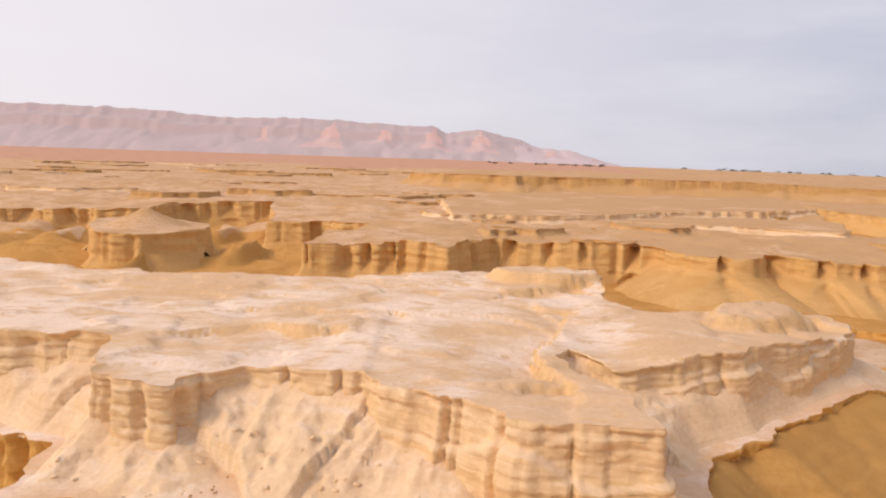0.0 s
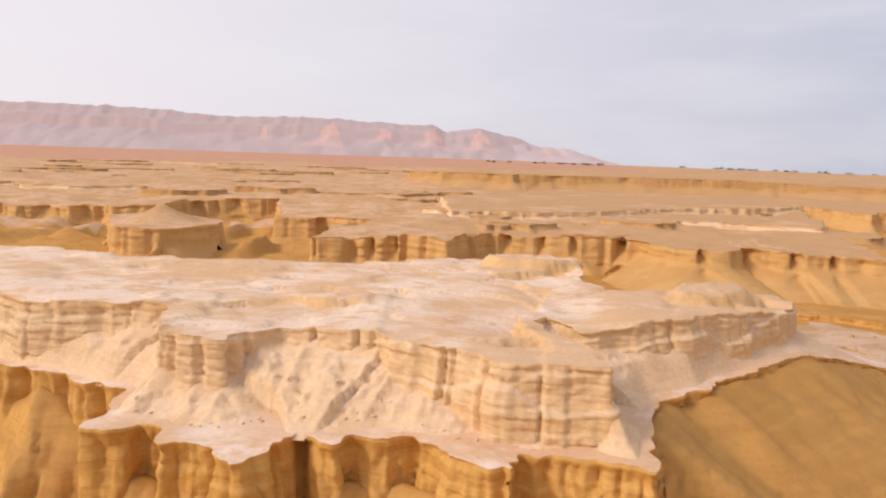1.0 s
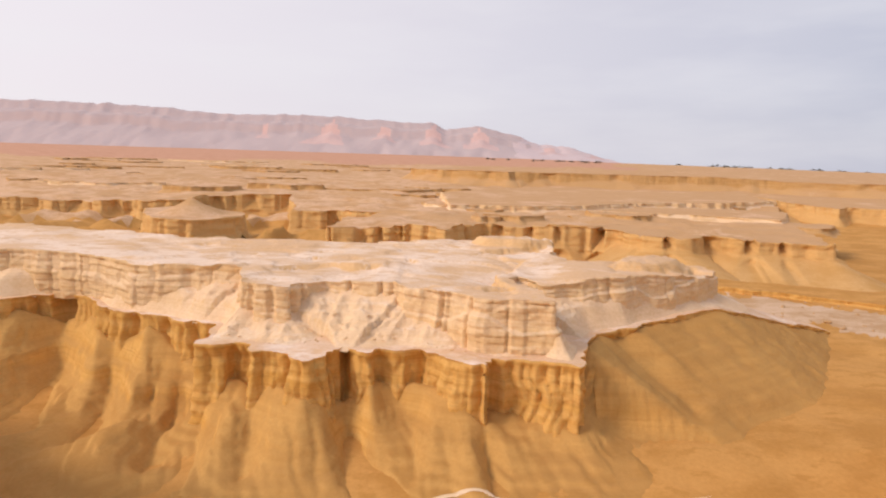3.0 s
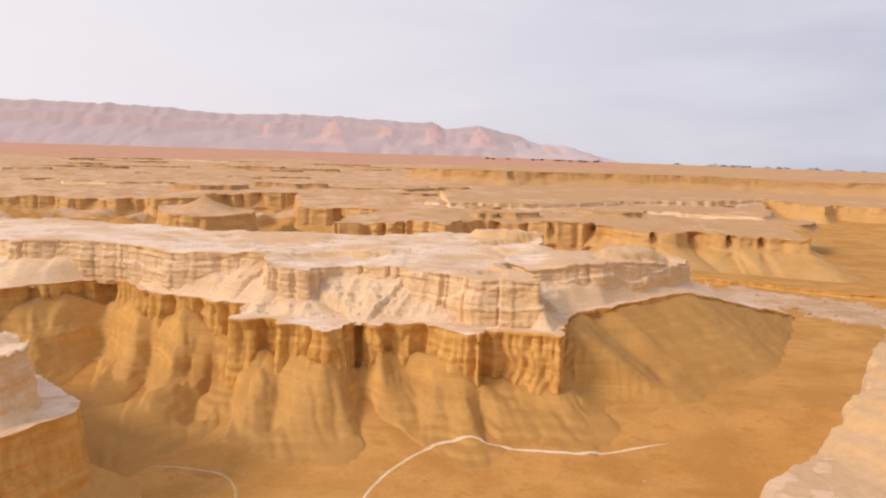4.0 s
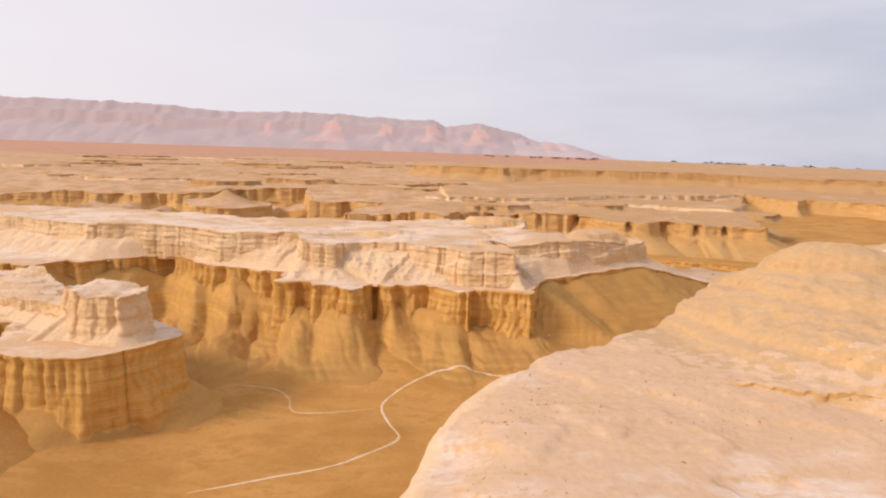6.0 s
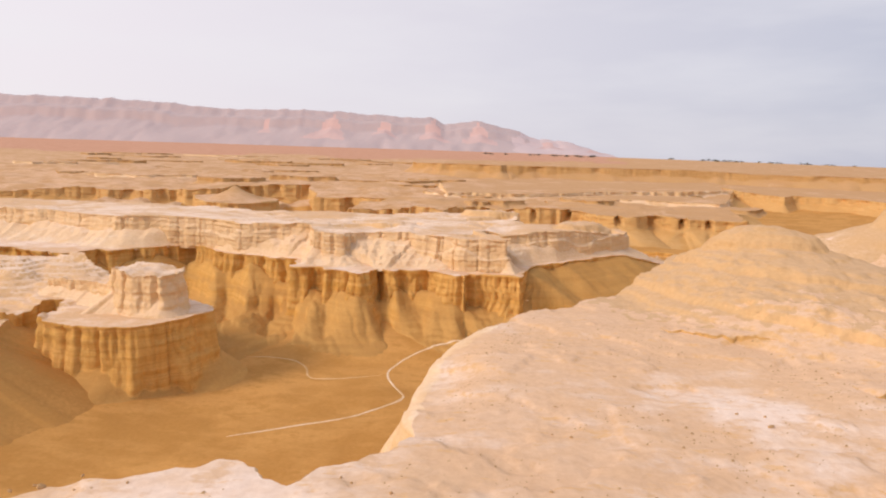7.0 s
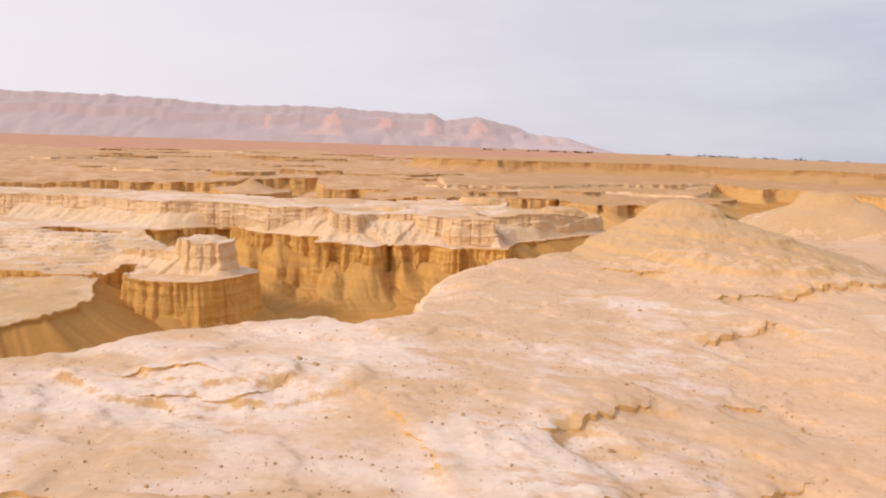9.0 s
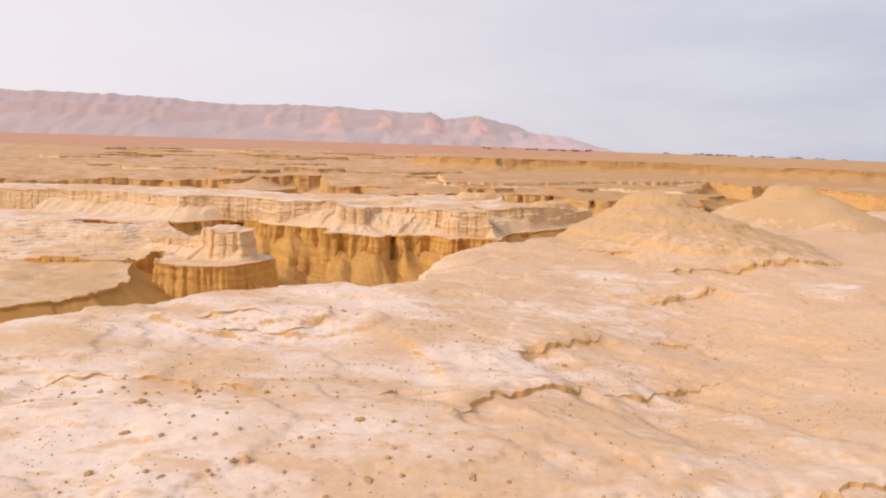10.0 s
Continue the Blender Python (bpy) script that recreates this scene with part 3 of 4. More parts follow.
def lower_scree(x, y):
    d, qx, qy = rim_distance(x, y, LOWER_RIM)
    wx, wy = x + 0.7 * fbm(x / 6, y / 6, 520, 2) + 0.25 * fbm(x / 1.6, y / 1.6, 528, 2), y + 0.7 * fbm(x / 6, y / 6, 521, 2)
    left, right = smooth(-30, -38, x), smooth(17.4, 20.0, qx)
    rim = 17.3 - 9.6 * np.clip((qx - 47) / 33, 0, 1)
    dd = np.maximum(d, 0)
    foot = ground_height(x, y) - 1.8 + 0.6 * left
    reach = 7.2 + 5.0 * left
    fade = np.exp(-dd / reach)
    z = foot + (rim - 4.6 + 1.3 * fbm(x / 5, y / 9, 527, 2) * (1 - 0.6 * left) - 2.2 * smooth(3, 9, x) + 2.8 * left - foot) * fade + 0.6 * np.minimum(d, 0)
    for (ax, ay), (bx, by), wide, deep in GULLIES:
        lx, ly = bx - ax, by - ay
        t = np.clip(((wx - ax) * lx + (wy - ay) * ly) / (lx * lx + ly * ly), -0.05, 1.0)
        off = np.hypot(wx - ax - t * lx, wy - ay - t * ly)
        z = z - 1.6 * deep * (0.3 + 0.7 * smooth(0.0, 0.35, t)) * fade ** 0.8 * (1 - smooth(0.8, 1.0, t)) * np.clip(1 - off / (wide * (0.95 + 0.15 * t)), 0, 1)
        z = z - 0.55 * fade ** 0.5 * smooth(0.12, 0.4, t) * (1 - smooth(0.85, 1.0, t)) * np.exp(-off / 0.5) * min(1.0, deep / 3)
    run = 0.9 * x + 0.38 * y + 0.8 * fbm(x / 5, y / 5, 529, 2)
    rill = np.clip(1 - 2.4 * np.abs(vnoise(run / 1.9, y / 13, 543)), 0, 1) + 0.5 * np.clip(1 - 2.4 * np.abs(vnoise(run / 0.85, y / 8, 544)), 0, 1)
    z = z - 0.55 * rill * smooth(0.5, 3.0, dd) * fade ** 0.6
    # one hard layer stands out of the left-hand spurs
    lift = 0.5 * fbm(x / 7, y / 7, 524, 3)
    hard = np.interp(z + lift, [-20, 4, 8.2, 9.1, 10.8, 13.2, 30], [-20, 4, 7.6, 9.5, 10.3, 13.2, 30]) - lift
    z = z + (hard - z) * (0.2 + 0.8 * left)
    side = rim - 0.45 - 9.0 * (1 - right) + 0.3 * fbm(x / 3, y / 3, 522, 2) - 0.60 * dd + 0.25 * fbm(x / 9, y / 9, 523, 3) + 0.5 * np.minimum(d, 0)
    # a gully slants down the slope beside the corner
    gx, gy = 34.5 - 23.0, 36.0 - 45.5
    t = np.clip(((wx - 23.0) * gx + (wy - 45.5) * gy) / (gx * gx + gy * gy), 0, 1.15)
    off = np.hypot(wx - 23.0 - t * gx, wy - 45.5 - t * gy)
    side = side - smooth(0.0, 0.3, t) * (1 - smooth(0.9, 1.15, t)) * (1.5 * np.clip(1 - off / 4.5, 0, 1) + 0.12 * np.exp(-off / 0.6))
    z = np.maximum(z, side)
    layer = z + lift
    z = z + (0.24 + 0.12 * left) * (ledges(layer, 0.95, 0.2) - layer) * smooth(0.5, 2.5, dd)
    z = z + 0.14 * fbm(x / 2.4, y / 2.4, 525, 3) + 0.08 * fbm(x / 0.8, y / 0.8, 526, 3, 0.6)
    return np.minimum(z, terrace_top(x, y) - 0.35), d > -2.6


apron(lower, (-150, 20, 6, 60), 0.33, lower_scree, ground_height, OCHRE)
apron(lower, (20, 96, 6, 84), 0.5, lower_scree, ground_height, OCHRE)

B_FRONT = [(-160, 74), (-121, 71), (-99, 66.4), (-78, 58), (-68, 58.9), (-57.6, 56.4), (-45.5, 50), (-37, 49), (-29.2, 48.4), (-26.7, 40.7), (-23.2, 39.5),
           (-19.7, 39.3), (-19.4, 40.9), (-15.8, 43.6), (-5.4, 41.5), (-4.6, 40), (3.5, 36.1), (5.3, 33.8), (14.4, 33.2), (13.6, 36), (12.5, 41)]
B_BACK = [(10.2, 47), (11.8, 50), (15.2, 45.6), (19.8, 47.1), (26.5, 49.4), (35, 54), (43, 60), (49.5, 66.6), (48, 69.5), (38, 68), (27, 63.5), (22.2, 63), (20, 67), (22.5, 78),
          (24, 88), (6.5, 85), (-8, 79.4), (-22, 79), (-39, 76), (-43, 80.3), (-55, 81.7), (-86, 89), (-160, 96)]


UPPER_STEPS = [
    ([(-27, 50), (-21.8, 52.5), (-18.9, 54.5), (-13.6, 51.8), (-7, 52.5)], 0.55),
    ([(-23, 59.5), (-19.5, 60), (-16.5, 61), (-9.6, 59.8), (-3, 61)], 0.40),
    ([(-57, 69), (-51.3, 74), (-46, 72), (-40, 74)], 0.5),
    ([(-36, 62), (-30, 60), (-24, 64)], 0.35),
    ([(4, 69), (7.7, 71.6), (11.8, 73.5), (16.1, 75.2), (21, 78)], 1.0),
    ([(9.5, 37.5), (10.0, 40.5), (8.6, 44), (8.2, 47.4), (9.9, 51.6), (12.6, 57.8), (15.3, 62.7)][::-1], 1.5),
    ([(27, 61), (30, 60.6), (34.6, 60.2), (39, 61.5), (43, 64.5), (46.5, 68)], 0.7),
]


def scarp(x, y, line, drop, k, edge=0.04):
    """A short step in the crust: it falls sharply on the line's right-hand side and the hollow rises again slowly."""
    best, side = np.full(np.shape(x), 1e9), np.zeros(np.shape(x))
    wx = x + 0.42 * fbm(x / 0.9, y / 0.9, 140 + k, 3) + 0.7 * fbm(x / 3.2, y / 3.2, 150 + k, 2)
    wy = y + 0.42 * fbm(x / 0.9, y / 0.9, 160 + k, 3) + 0.7 * fbm(x / 3.2, y / 3.2, 170 + k, 2)
    run, total = np.zeros(np.shape(x)), 0.0
    for (ax, ay), (bx, by) in zip(line[:-1], line[1:]):
        lx, ly = bx - ax, by - ay
        n = math.hypot(lx, ly)
        t = np.clip(((wx - ax) * lx + (wy - ay) * ly) / (n * n), 0, 1)
        d = np.hypot(wx - ax - t * lx, wy - ay - t * ly)
        sd = ((wx - ax) * ly - (wy - ay) * lx) / n
        near = d < best
        best, side, run = np.where(near, d, best), np.where(near, np.sign(sd), side), np.where(near, total + t * n, run)
        total += n
    taper = smooth(0, 1.8, run) * smooth(total, total - 1.8, run) * 0.85 + 0.15
    taper = taper * (0.8 + 0.5 * vnoise(run / 2.5, run * 0 + k, 180))
    d = best * side
    return -1.25 * drop * taper * smooth(-edge, edge + 0.13, d) * np.exp(-np.maximum(d, 0) / 6.0)


def add_steps(z, x, y, steps, seed, edge=0.04):
    for k, (line, drop) in enumerate(steps):
        xs = [p[0] for p in line]
        ys = [p[1] for p in line]
        m = (x > min(xs) - 14) & (x < max(xs) + 14) & (y > min(ys) - 14) & (y < max(ys) + 14)
        if np.any(m):
            z[m] = z[m] + scarp(x[m], y[m], line, drop, seed + k, edge)
    return z


def upper_top(x, y):
    x, y = np.asarray(x, float), np.asarray(y, float)
    z = 24.0 + 0.7 * ledges(1.1 * fbm(x / 18, y / 9, 60, 3), 0.45, 0.06) + 0.04 * fbm(x / 1.2, y / 1.2, 61, 3)
    z = z + 0.10 * fbm(x / 3.0, y / 2.2, 62, 4, 0.55)
    rg = 0.25 * fbm(x / 1.6, y / 1.6, 63, 3)
    hill = 1.3 * smooth(0.35, 0.62, bump(x, y, 37, 64.5, 9, 3.6, 30) + 0.1 * fbm(x / 3, y / 3, 64, 3)) + 0.5 * bump(x, y, 39, 65.5, 4, 1.6, 30) + 1.5 * smooth(0.45, 0.65, bump(x, y, 15, 80, 10, 5) + 0.12 * fbm(x / 3, y / 3, 64, 3))
    z = z + 0.5 * hill + 0.5 * ledges(hill + rg * (hill > 0.2), 0.55, 0.12) + 0.9 * bump(x, y, -9, 55, 8, 3)
    z = z - 0.8 * bump(x, y, 15, 52, 4.0, 9) - 1.7 * smooth(22, 50, x) * smooth(80, 70, y)
    return add_steps(z, x, y, UPPER_STEPS, 60)


def sheer(x, y):
    """How far the rock stands sheer under the upper rim."""
    c = np.interp(x, [-120, -78, -45, -37, -30, -27.5, -25, -19.5, -17.5, -6, -4, 2, 4, 13, 15, 19, 24, 50], [2.8, 2.8, 2.6, 2.8, 1.8, 3.4, 4.2, 3.4, 1.1, 1.3, 3.0, 4.4, 6.2, 6.8, 1.0, 1.6, 2.6, 3.0])
    head = bump(x, y, 11, 49, 3.0, 5.0)
    c = c * (1 - 0.9 * np.clip(1.4 * head, 0, 1))
    return c * (1 + 0.28 * fbm(x / 4.5, y / 4.5, 530, 2)) + 0.3


UPPER_RIM = B_FRONT + B_BACK
upper = mesa("upper_mesa", UPPER_RIM, upper_top, lambda x, y: np.where(y < 70, terrace_top(x, y), ground_height(x, y)), "flat cream rock mesa with layered crumbling rim",
             step=0.24, grid=1.1, levels=44, tiers=((0.95, 0.07), (1.0, 1.0)), warp=0.01, warp_len=9, notch=(9.0, 0.3, 0.5), pillar=0.2, pillar_len=5.0, cone=0.0, rag=0.42, seed=21, beds=(0.95, lambda x, y: 0.22 - 0.15 * smooth(15, 22, x)), rills=(3.4, 0.16), rag_deep=0.45, wall_mat=CREAM, top_mat=MESA_TOP, lip=0.035, fine=(-48, 50, 32, 84, 0.42), reach=LOWER_RIM,
             clefts=[(-19.4, 40.2, 0.8, 0.9), (-25.4, 40.2, 0.9, 1.0), (-22.0, 39.6, 0.7, 0.6), (-27, 42, 0.9, 0.9), (-37, 49, 1.5, 0.8), (-12.5, 43, 0.35, 0.9), (-8, 42, 0.3, 0.9), (0.5, 38, 0.5, 1.0), (4.2, 35.2, 0.5, 1.0), (8.5, 33.5, 0.3, 0.6)],
             shape=lambda x, y, zz, s: 0.5 * smooth(21.0, 20.75, zz + 1.3 * vnoise(s / 6, s * 0, 531)) * (0.35 + 0.65 * smooth(-5, 3, x)) + 0.2 * smooth(22.7, 22.5, zz + 1.0 * vnoise(s / 5, s * 0 + 2, 532))
             + 0.20 * fbm(s / 1.0, zz / 0.5, 533, 5, 0.7) * smooth(24, 23, zz) - 0.28 * smooth(0.25, 0.5, upper_top(x, y) - zz) * smooth(-0.2, 0.3, vnoise(s / 2.5, s * 0, 540)))


def upper_scree(x, y):
    d, qx, qy = rim_distance(x, y, UPPER_RIM, 0.4)
    da, _, _ = rim_distance(x, y, LOWER_RIM, 0.6)
    floor = terrace_top(x, y)
    arm = smooth(17, 24, qx)
    wd = d + 0.8 * fbm(x / 5, y / 5, 534, 3)
    zc = upper_top(qx, qy) - sheer(qx, qy)
    z = zc - (0.60 - 0.12 * arm) * wd
    rib = 1 - np.abs(vnoise((qx + 0.3 * x) / 2.6, (qy + 0.3 * y) / 2.6, 535)) * 2
    rough = smooth(0.0, 1.5, d) * (1 - 0.6 * arm)
    z = z + rough * (0.25 * rib + 0.40 * fbm(x / 1.7, y / 1.7, 536, 4, 0.6) + 0.22 * fbm(x / 0.7, y / 0.7, 542, 3, 0.6) + 0.25 * np.maximum(fbm(x / 0.5, y / 0.5, 537, 2), 0))
    z = z + 0.30 * (ledges(z + 0.4 * fbm(x / 5, y / 5, 538, 2), 0.9, 0.15) - z - 0.0) * rough
    soft = 1.6
    z = floor + np.log1p(np.exp(np.clip((z - floor) / soft * 2.2, -30, 30))) * soft / 2.2 - 0.28
    z = floor + (z - floor) * smooth(-0.6, -3.6, da) - 0.5 * smooth(-1.6, -0.4, da)
    return np.minimum(z, upper_top(qx, qy) - 0.5), (d > -2.6) & (da < -0.5)


def bench(x, y):
    return terrace_top(x, y) + 0.02


apron(upper, (-50, 20, 28, 56), 0.22, upper_scree, bench, CREAM)
apron(upper, (-130, -50, 44, 80), 0.5, upper_scree, bench, CREAM)
apron(upper, (20, 56, 40, 72), 0.4, upper_scree, bench, CREAM)

FAR_LEFT = [(-420, 205), (-250, 225), (-192, 240), (-182, 235), (-172, 238), (-155, 228), (-144, 234), (-133, 221), (-121, 222), (-115, 226), (-118, 250), (-105, 259), (-79, 264),
            (-66, 226), (-62, 203), (-49, 202), (-43, 208), (-36, 198), (-24, 196), (-33, 170)]
FAR_FRONT = [(-37, 150), (-24.7, 153), (-17, 152), (-8.9, 151), (1.6, 144), (8.9, 159.4), (16.7, 165.7), (30, 161), (39.4, 158.3), (50, 160), (58, 156), (60.8, 142.8),
             (67.2, 138.2), (76.5, 137.6), (84.8, 144.8), (91.8, 139.2), (105, 137.1), (111.6, 135.1), (117, 133.5)]
FAR_BACK = [(120, 143), (131, 178), (137, 188), (158, 229), (175, 265), (210, 330), (210, 430), (-420, 430)]


def far_top(x, y):
    return 18.6 + 4.0 * smooth(200, 420, y) + ledges(2.2 * fbm(x / 30, y / 14, 70, 4), 0.75, 0.12) - 2.2 * smooth(-120, -170, x) * (1 - smooth(240, 330, y))


def far_tiers(x, y):
    right = smooth(45, 65, x)
    return [(0.68 - 0.28 * right, 0.12 + 0 * x), (1.0 + 0 * x, 0.9 + 1.5 * right)]


mesa("far_mesa", FAR_LEFT + FAR_FRONT + FAR_BACK, far_top, ground_height, "wide ochre mesa with shadowed recesses along its cliff",
     step=0.6, grid=3.0, levels=26, tiers=far_tiers, warp=0.25, warp_len=11, notch=(7, 1.8, 1.6), pillar=0.4, pillar_len=4, cone=lambda x, y: 2.0 - 1.3 * smooth(45, 65, x), cone_len=14, rag=0.6, seed=31, beds=(1.5, 0.4), rag_deep=0.6, wall_mat=PALE_OCHRE, soft=4.0, round_off=1.0, top_mat=TAN, fine=(-200, 190, 134, 340, 1.6),
     clefts=[(-20, 153, 1.6, 5), (-13, 151.5, 1.0, 4), (20, 164, 2.2, 9), (30, 161, 1.7, 8), (40, 158, 1.7, 7), (53, 158, 2.3, 11), (69.5, 138, 1.7, 9), (85, 144.8, 4.0, 6), (94.5, 139, 1.7, 9), (104, 137, 1.4, 7),
             (-172, 237, 5, 7), (-150, 231, 3, 4), (-138, 227, 3, 4), (-112, 254, 4, 6), (-97, 261, 4, 5), (-80, 262, 6, 5), (-45, 206, 3, 5)])

L2 = [(-98, 161), (-91, 158.5), (-85, 158.2), (-79.5, 161.5), (-75, 168), (-72.8, 174), (-73, 180), (-77, 188), (-95, 200), (-112, 205), (-118, 195), (-110, 178)]
mesa("small_mesa", L2, lambda x, y: 18.2 + 5.2 * np.maximum(0, 1 - np.hypot((x + 92) / 13, (y - 178) / 11)) + 1.0 * bump(x, y, -92, 178, 2.5, 2.0) + 0.3 * fbm(x / 6, y / 6, 75, 3), ground_height, "small ochre mesa topped by a low cone",
     step=0.6, grid=1.6, levels=22, tiers=((0.72, 0.10), (1.0, 1.0)), notch=(6, 1.4, 1.0), pillar=0.5, pillar_len=4, cone=1.0, rag=0.5, seed=33, round_off=2.0, soft=5.0, beds=(1.5, 0.4), rag_deep=0.5, wall_mat=PALE_OCHRE, top_mat=TAN)

PLATES = [
    ([(4, 205), (15.6, 208), (38, 207), (60, 217), (95, 238), (140, 250), (175, 268), (190, 330), (60, 340), (0, 280)], 21.5, "low pale rock plate on a mesa"),
    ([(60, 203), (86, 196), (110, 191.6), (129, 182), (137, 192), (150, 217), (120, 226), (80, 216)], 20.8, "thin pale rock ledge on a mesa"),
]
for k, (o, z, lab) in enumerate(PLATES):
    mesa("rock_plate", o, lambda x, y, z=z: z + 0.012 * (y - 200) + 0.3 * fbm(x / 12, y / 8, 80, 3), lambda x, y: far_top(x, y) - 0.3, lab,
         step=0.8, grid=4.0, levels=14, tiers=((0.6, 0.2), (1.0, 1.4)), notch=(6, 1.5, 1.2), pillar=0.4, pillar_len=4, cone=0.4, rag=1.2, seed=36 + k, wall_mat=CREAM, top_mat=TAN, category="rock plate")

RIGHT_FAR = [(200, 300), (210, 268), (222, 280), (235, 275), (250, 262), (255, 215), (243, 190), (262, 150), (340, 120), (520, 200), (520, 430), (200, 430)]
mesa("distant_mesa", RIGHT_FAR, lambda x, y: 19 + 4 * smooth(230, 430, y) + 0.6 * fbm(x / 30, y / 20, 71, 3), ground_height, "distant ochre mesa beside a broad valley",
     step=0.9, grid=6.0, levels=20, tiers=((0.5, 0.15), (1.0, 1.1)), notch=(8, 2, 1.6), pillar=0.5, pillar_len=5, cone=2, cone_len=14, rag=0.8, seed=38, wall_mat=PALE_OCHRE, top_mat=TAN)
RIM_FAR = [(-25, 440), (0, 402), (48, 380), (52, 386), (110, 385), (165, 378), (215, 372), (270, 352), (330, 335), (520, 325), (800, 500), (700, 700), (-25, 640)]
mesa("distant_mesa", RIM_FAR, lambda x, y: 32.0 + 1.2 * fbm(x / 50, y / 40, 72, 3) - 0.012 * np.maximum(x - 150, 0), ground_height, "long distant mesa with a smooth tan face",
     step=1.2, grid=9.0, levels=18, tiers=((0.35, 0.3), (1.0, 1.8)), notch=(30, 5, 2.0), pillar=0.8, pillar_len=14, cone=2.5, cone_len=22, rag=0.8, seed=39, wall_mat=TAN, top_mat=TAN)


def blob_outline(rnd, cx, cy, rx, ry):
    """An uneven lobed outline."""
    k = rnd.uniform(0, 100)
    out = []
    for i in range(26):
        a = i / 26 * math.tau
        r = 1 + 0.38 * float(vnoise(2.2 * math.cos(a) + k, 2.2 * math.sin(a) + k, 300)) + 0.18 * float(vnoise(6 * math.cos(a) + k, 6 * math.sin(a) + k, 301))
        out.append((cx + rx * r * math.cos(a), cy + ry * r * math.sin(a)))
    return out


# low rock plates scattered over the far badlands
rnd = random.Random(7)
for k in range(110):
    y = 215 + 520 * rnd.random() ** 1.5
    x = rnd.uniform(-0.78, 0.10) * (y + 30) if k < 84 else rnd.uniform(0.05, 0.75) * (y + 30)
    if k >= 84:
        y = rnd.uniform(172, 330)
        x = rnd.uniform(0, 135) if y < 235 else rnd.uniform(-20, 160)
    if (y > 330 and x > -60) or (y < 285 and x < 0):
        continue
    rx, ry = rnd.uniform(7, 32) * (0.6 + y / 600) * (0.6 if k >= 84 else 1.0), rnd.uniform(5, 14) * (0.6 + y / 600)
    hh = rnd.uniform(0.8, 2.6) * (0.6 if k >= 84 or y > 380 else 1.0)

    def under(xx, yy):
        g = ground_height(xx, yy)
        return np.where((yy < 428) & (xx > -415) & (xx < 200), np.maximum(g, far_top(xx, yy)), g)

    z0 = float(under(np.array([x]), np.array([y]))[0]) + hh
    mesa("rock_plate", blob_outline(rnd, x, y, rx, ry), lambda xx, yy, z0=z0, k=k: z0 + 0.5 * fbm(xx / 14, yy / 9, 310 + k, 3), lambda xx, yy: under(xx, yy) - 0.4,
         "low weathered tan rock plate on the badlands", step=1.3, grid=5.0, levels=10, tiers=((0.6, 0.2), (1.0, 1.6)), notch=(8, 2, 1.5), pillar=0.5, pillar_len=5, cone=0.3, rag=1.0,
         seed=400 + k, wall_mat=TAN if k % 4 else CREAM, top_mat=TAN, category="rock plate")["group"] = "badland rock plates"

# left side block on its shelf
SHELF = [(-150, 4), (-100, 2), (-69, 0.8), (-64.6, 1.2), (-63.4, 9.0), (-60.4, 9.5), (-58.8, -0.2), (-56, -1.6), (-51.5, -2.8), (-47.0, -3.3), (-43.2, -2.9), (-40.2, -1.0), (-38.0, 1.8), (-36.2, 4.6), (-35.2, 7.2), (-36.2, 9.2), (-39, 11), (-45, 16), (-58, 22), (-70, 30), (-150, 34)]


def shelf_top(x, y):
    return 15.5 + 0.12 * fbm(x / 4, y / 4, 90, 3) + ledges(3.6 * smooth(6, 30, y) * smooth(-52, -70, x) + 1.3 * fbm(x / 10, y / 5, 91, 3) * smooth(-52, -64, x), 0.5, 0.07)


mesa("shelf_terrace", SHELF, shelf_top, ground_height, "rock shelf with sheer fluted ochre cliff above the canyon", step=0.25, grid=0.8, fine=(-105, -36, -4, 32, 0.4), levels=34,
     tiers=lambda x, y: [(0.80 - 0.25 * smooth(-40, -36.5, x) * smooth(0, 5, y), 0.05 + 0 * x), (0.92 + 0 * x, 1.1 + 0 * x), (1.0 + 0 * x, 2.0 + 0 * x)], warp=0.2, lip=0.05, notch=(3.1, 0.5, 0.5), pillar=0.15, pillar_len=2.4, cone=0.8, rag=0.2, seed=41, top_mat=MESA_TOP, round_off=1.0, beds=(1.2, 0.14), rills=(1.3, 0.4), flare=0.5, rag_deep=0.7, category="terrace")
BLOCK = [(-66, 13.5), (-61, 11.8), (-56, 10.0), (-52.5, 8.0), (-50.3, 6.2), (-48.4, 4.2), (-46.2, 3.2), (-43.6, 3.2), (-41.6, 2.6), (-40.4, 3.6), (-39.8, 5.4), (-40.4, 8), (-44, 11.2), (-52, 13.5), (-60, 15), (-66, 15)]
mesa("rock_block", BLOCK, lambda x, y: 19.0 + 2.9 * smooth(-53.5, -50.5, x) + ledges(0.8 * fbm(x / 3, y / 3, 95, 3), 0.3, 0.1), shelf_top, "blocky cream rock outcrop standing on a terrace", step=0.16, grid=0.45, levels=40,
     tiers=lambda x, y: [(0.84 - 0.40 * smooth(-47.5, -51, x), 0.13 + 0 * x), (1.0 + 0 * x, 0.9 + 0.7 * smooth(-47.5, -51, x))], notch=(4.4, 0.5, 0.5), pillar=0.12, pillar_len=2.4, cone=0.2, cone_len=4, rag=0.3, rag_deep=0.6, beds=(1.15, 0.13), rills=(2.6, 0.25), round_off=0.2, seed=43, wall_mat=CREAM, top_mat=MESA_TOP, lip=0.06, lump=0.25,
     shape=lambda x, y, zz, s: 0.30 * fbm(s / 1.8, zz / 1.3, 539, 5, 0.65), category="rock outcrop")
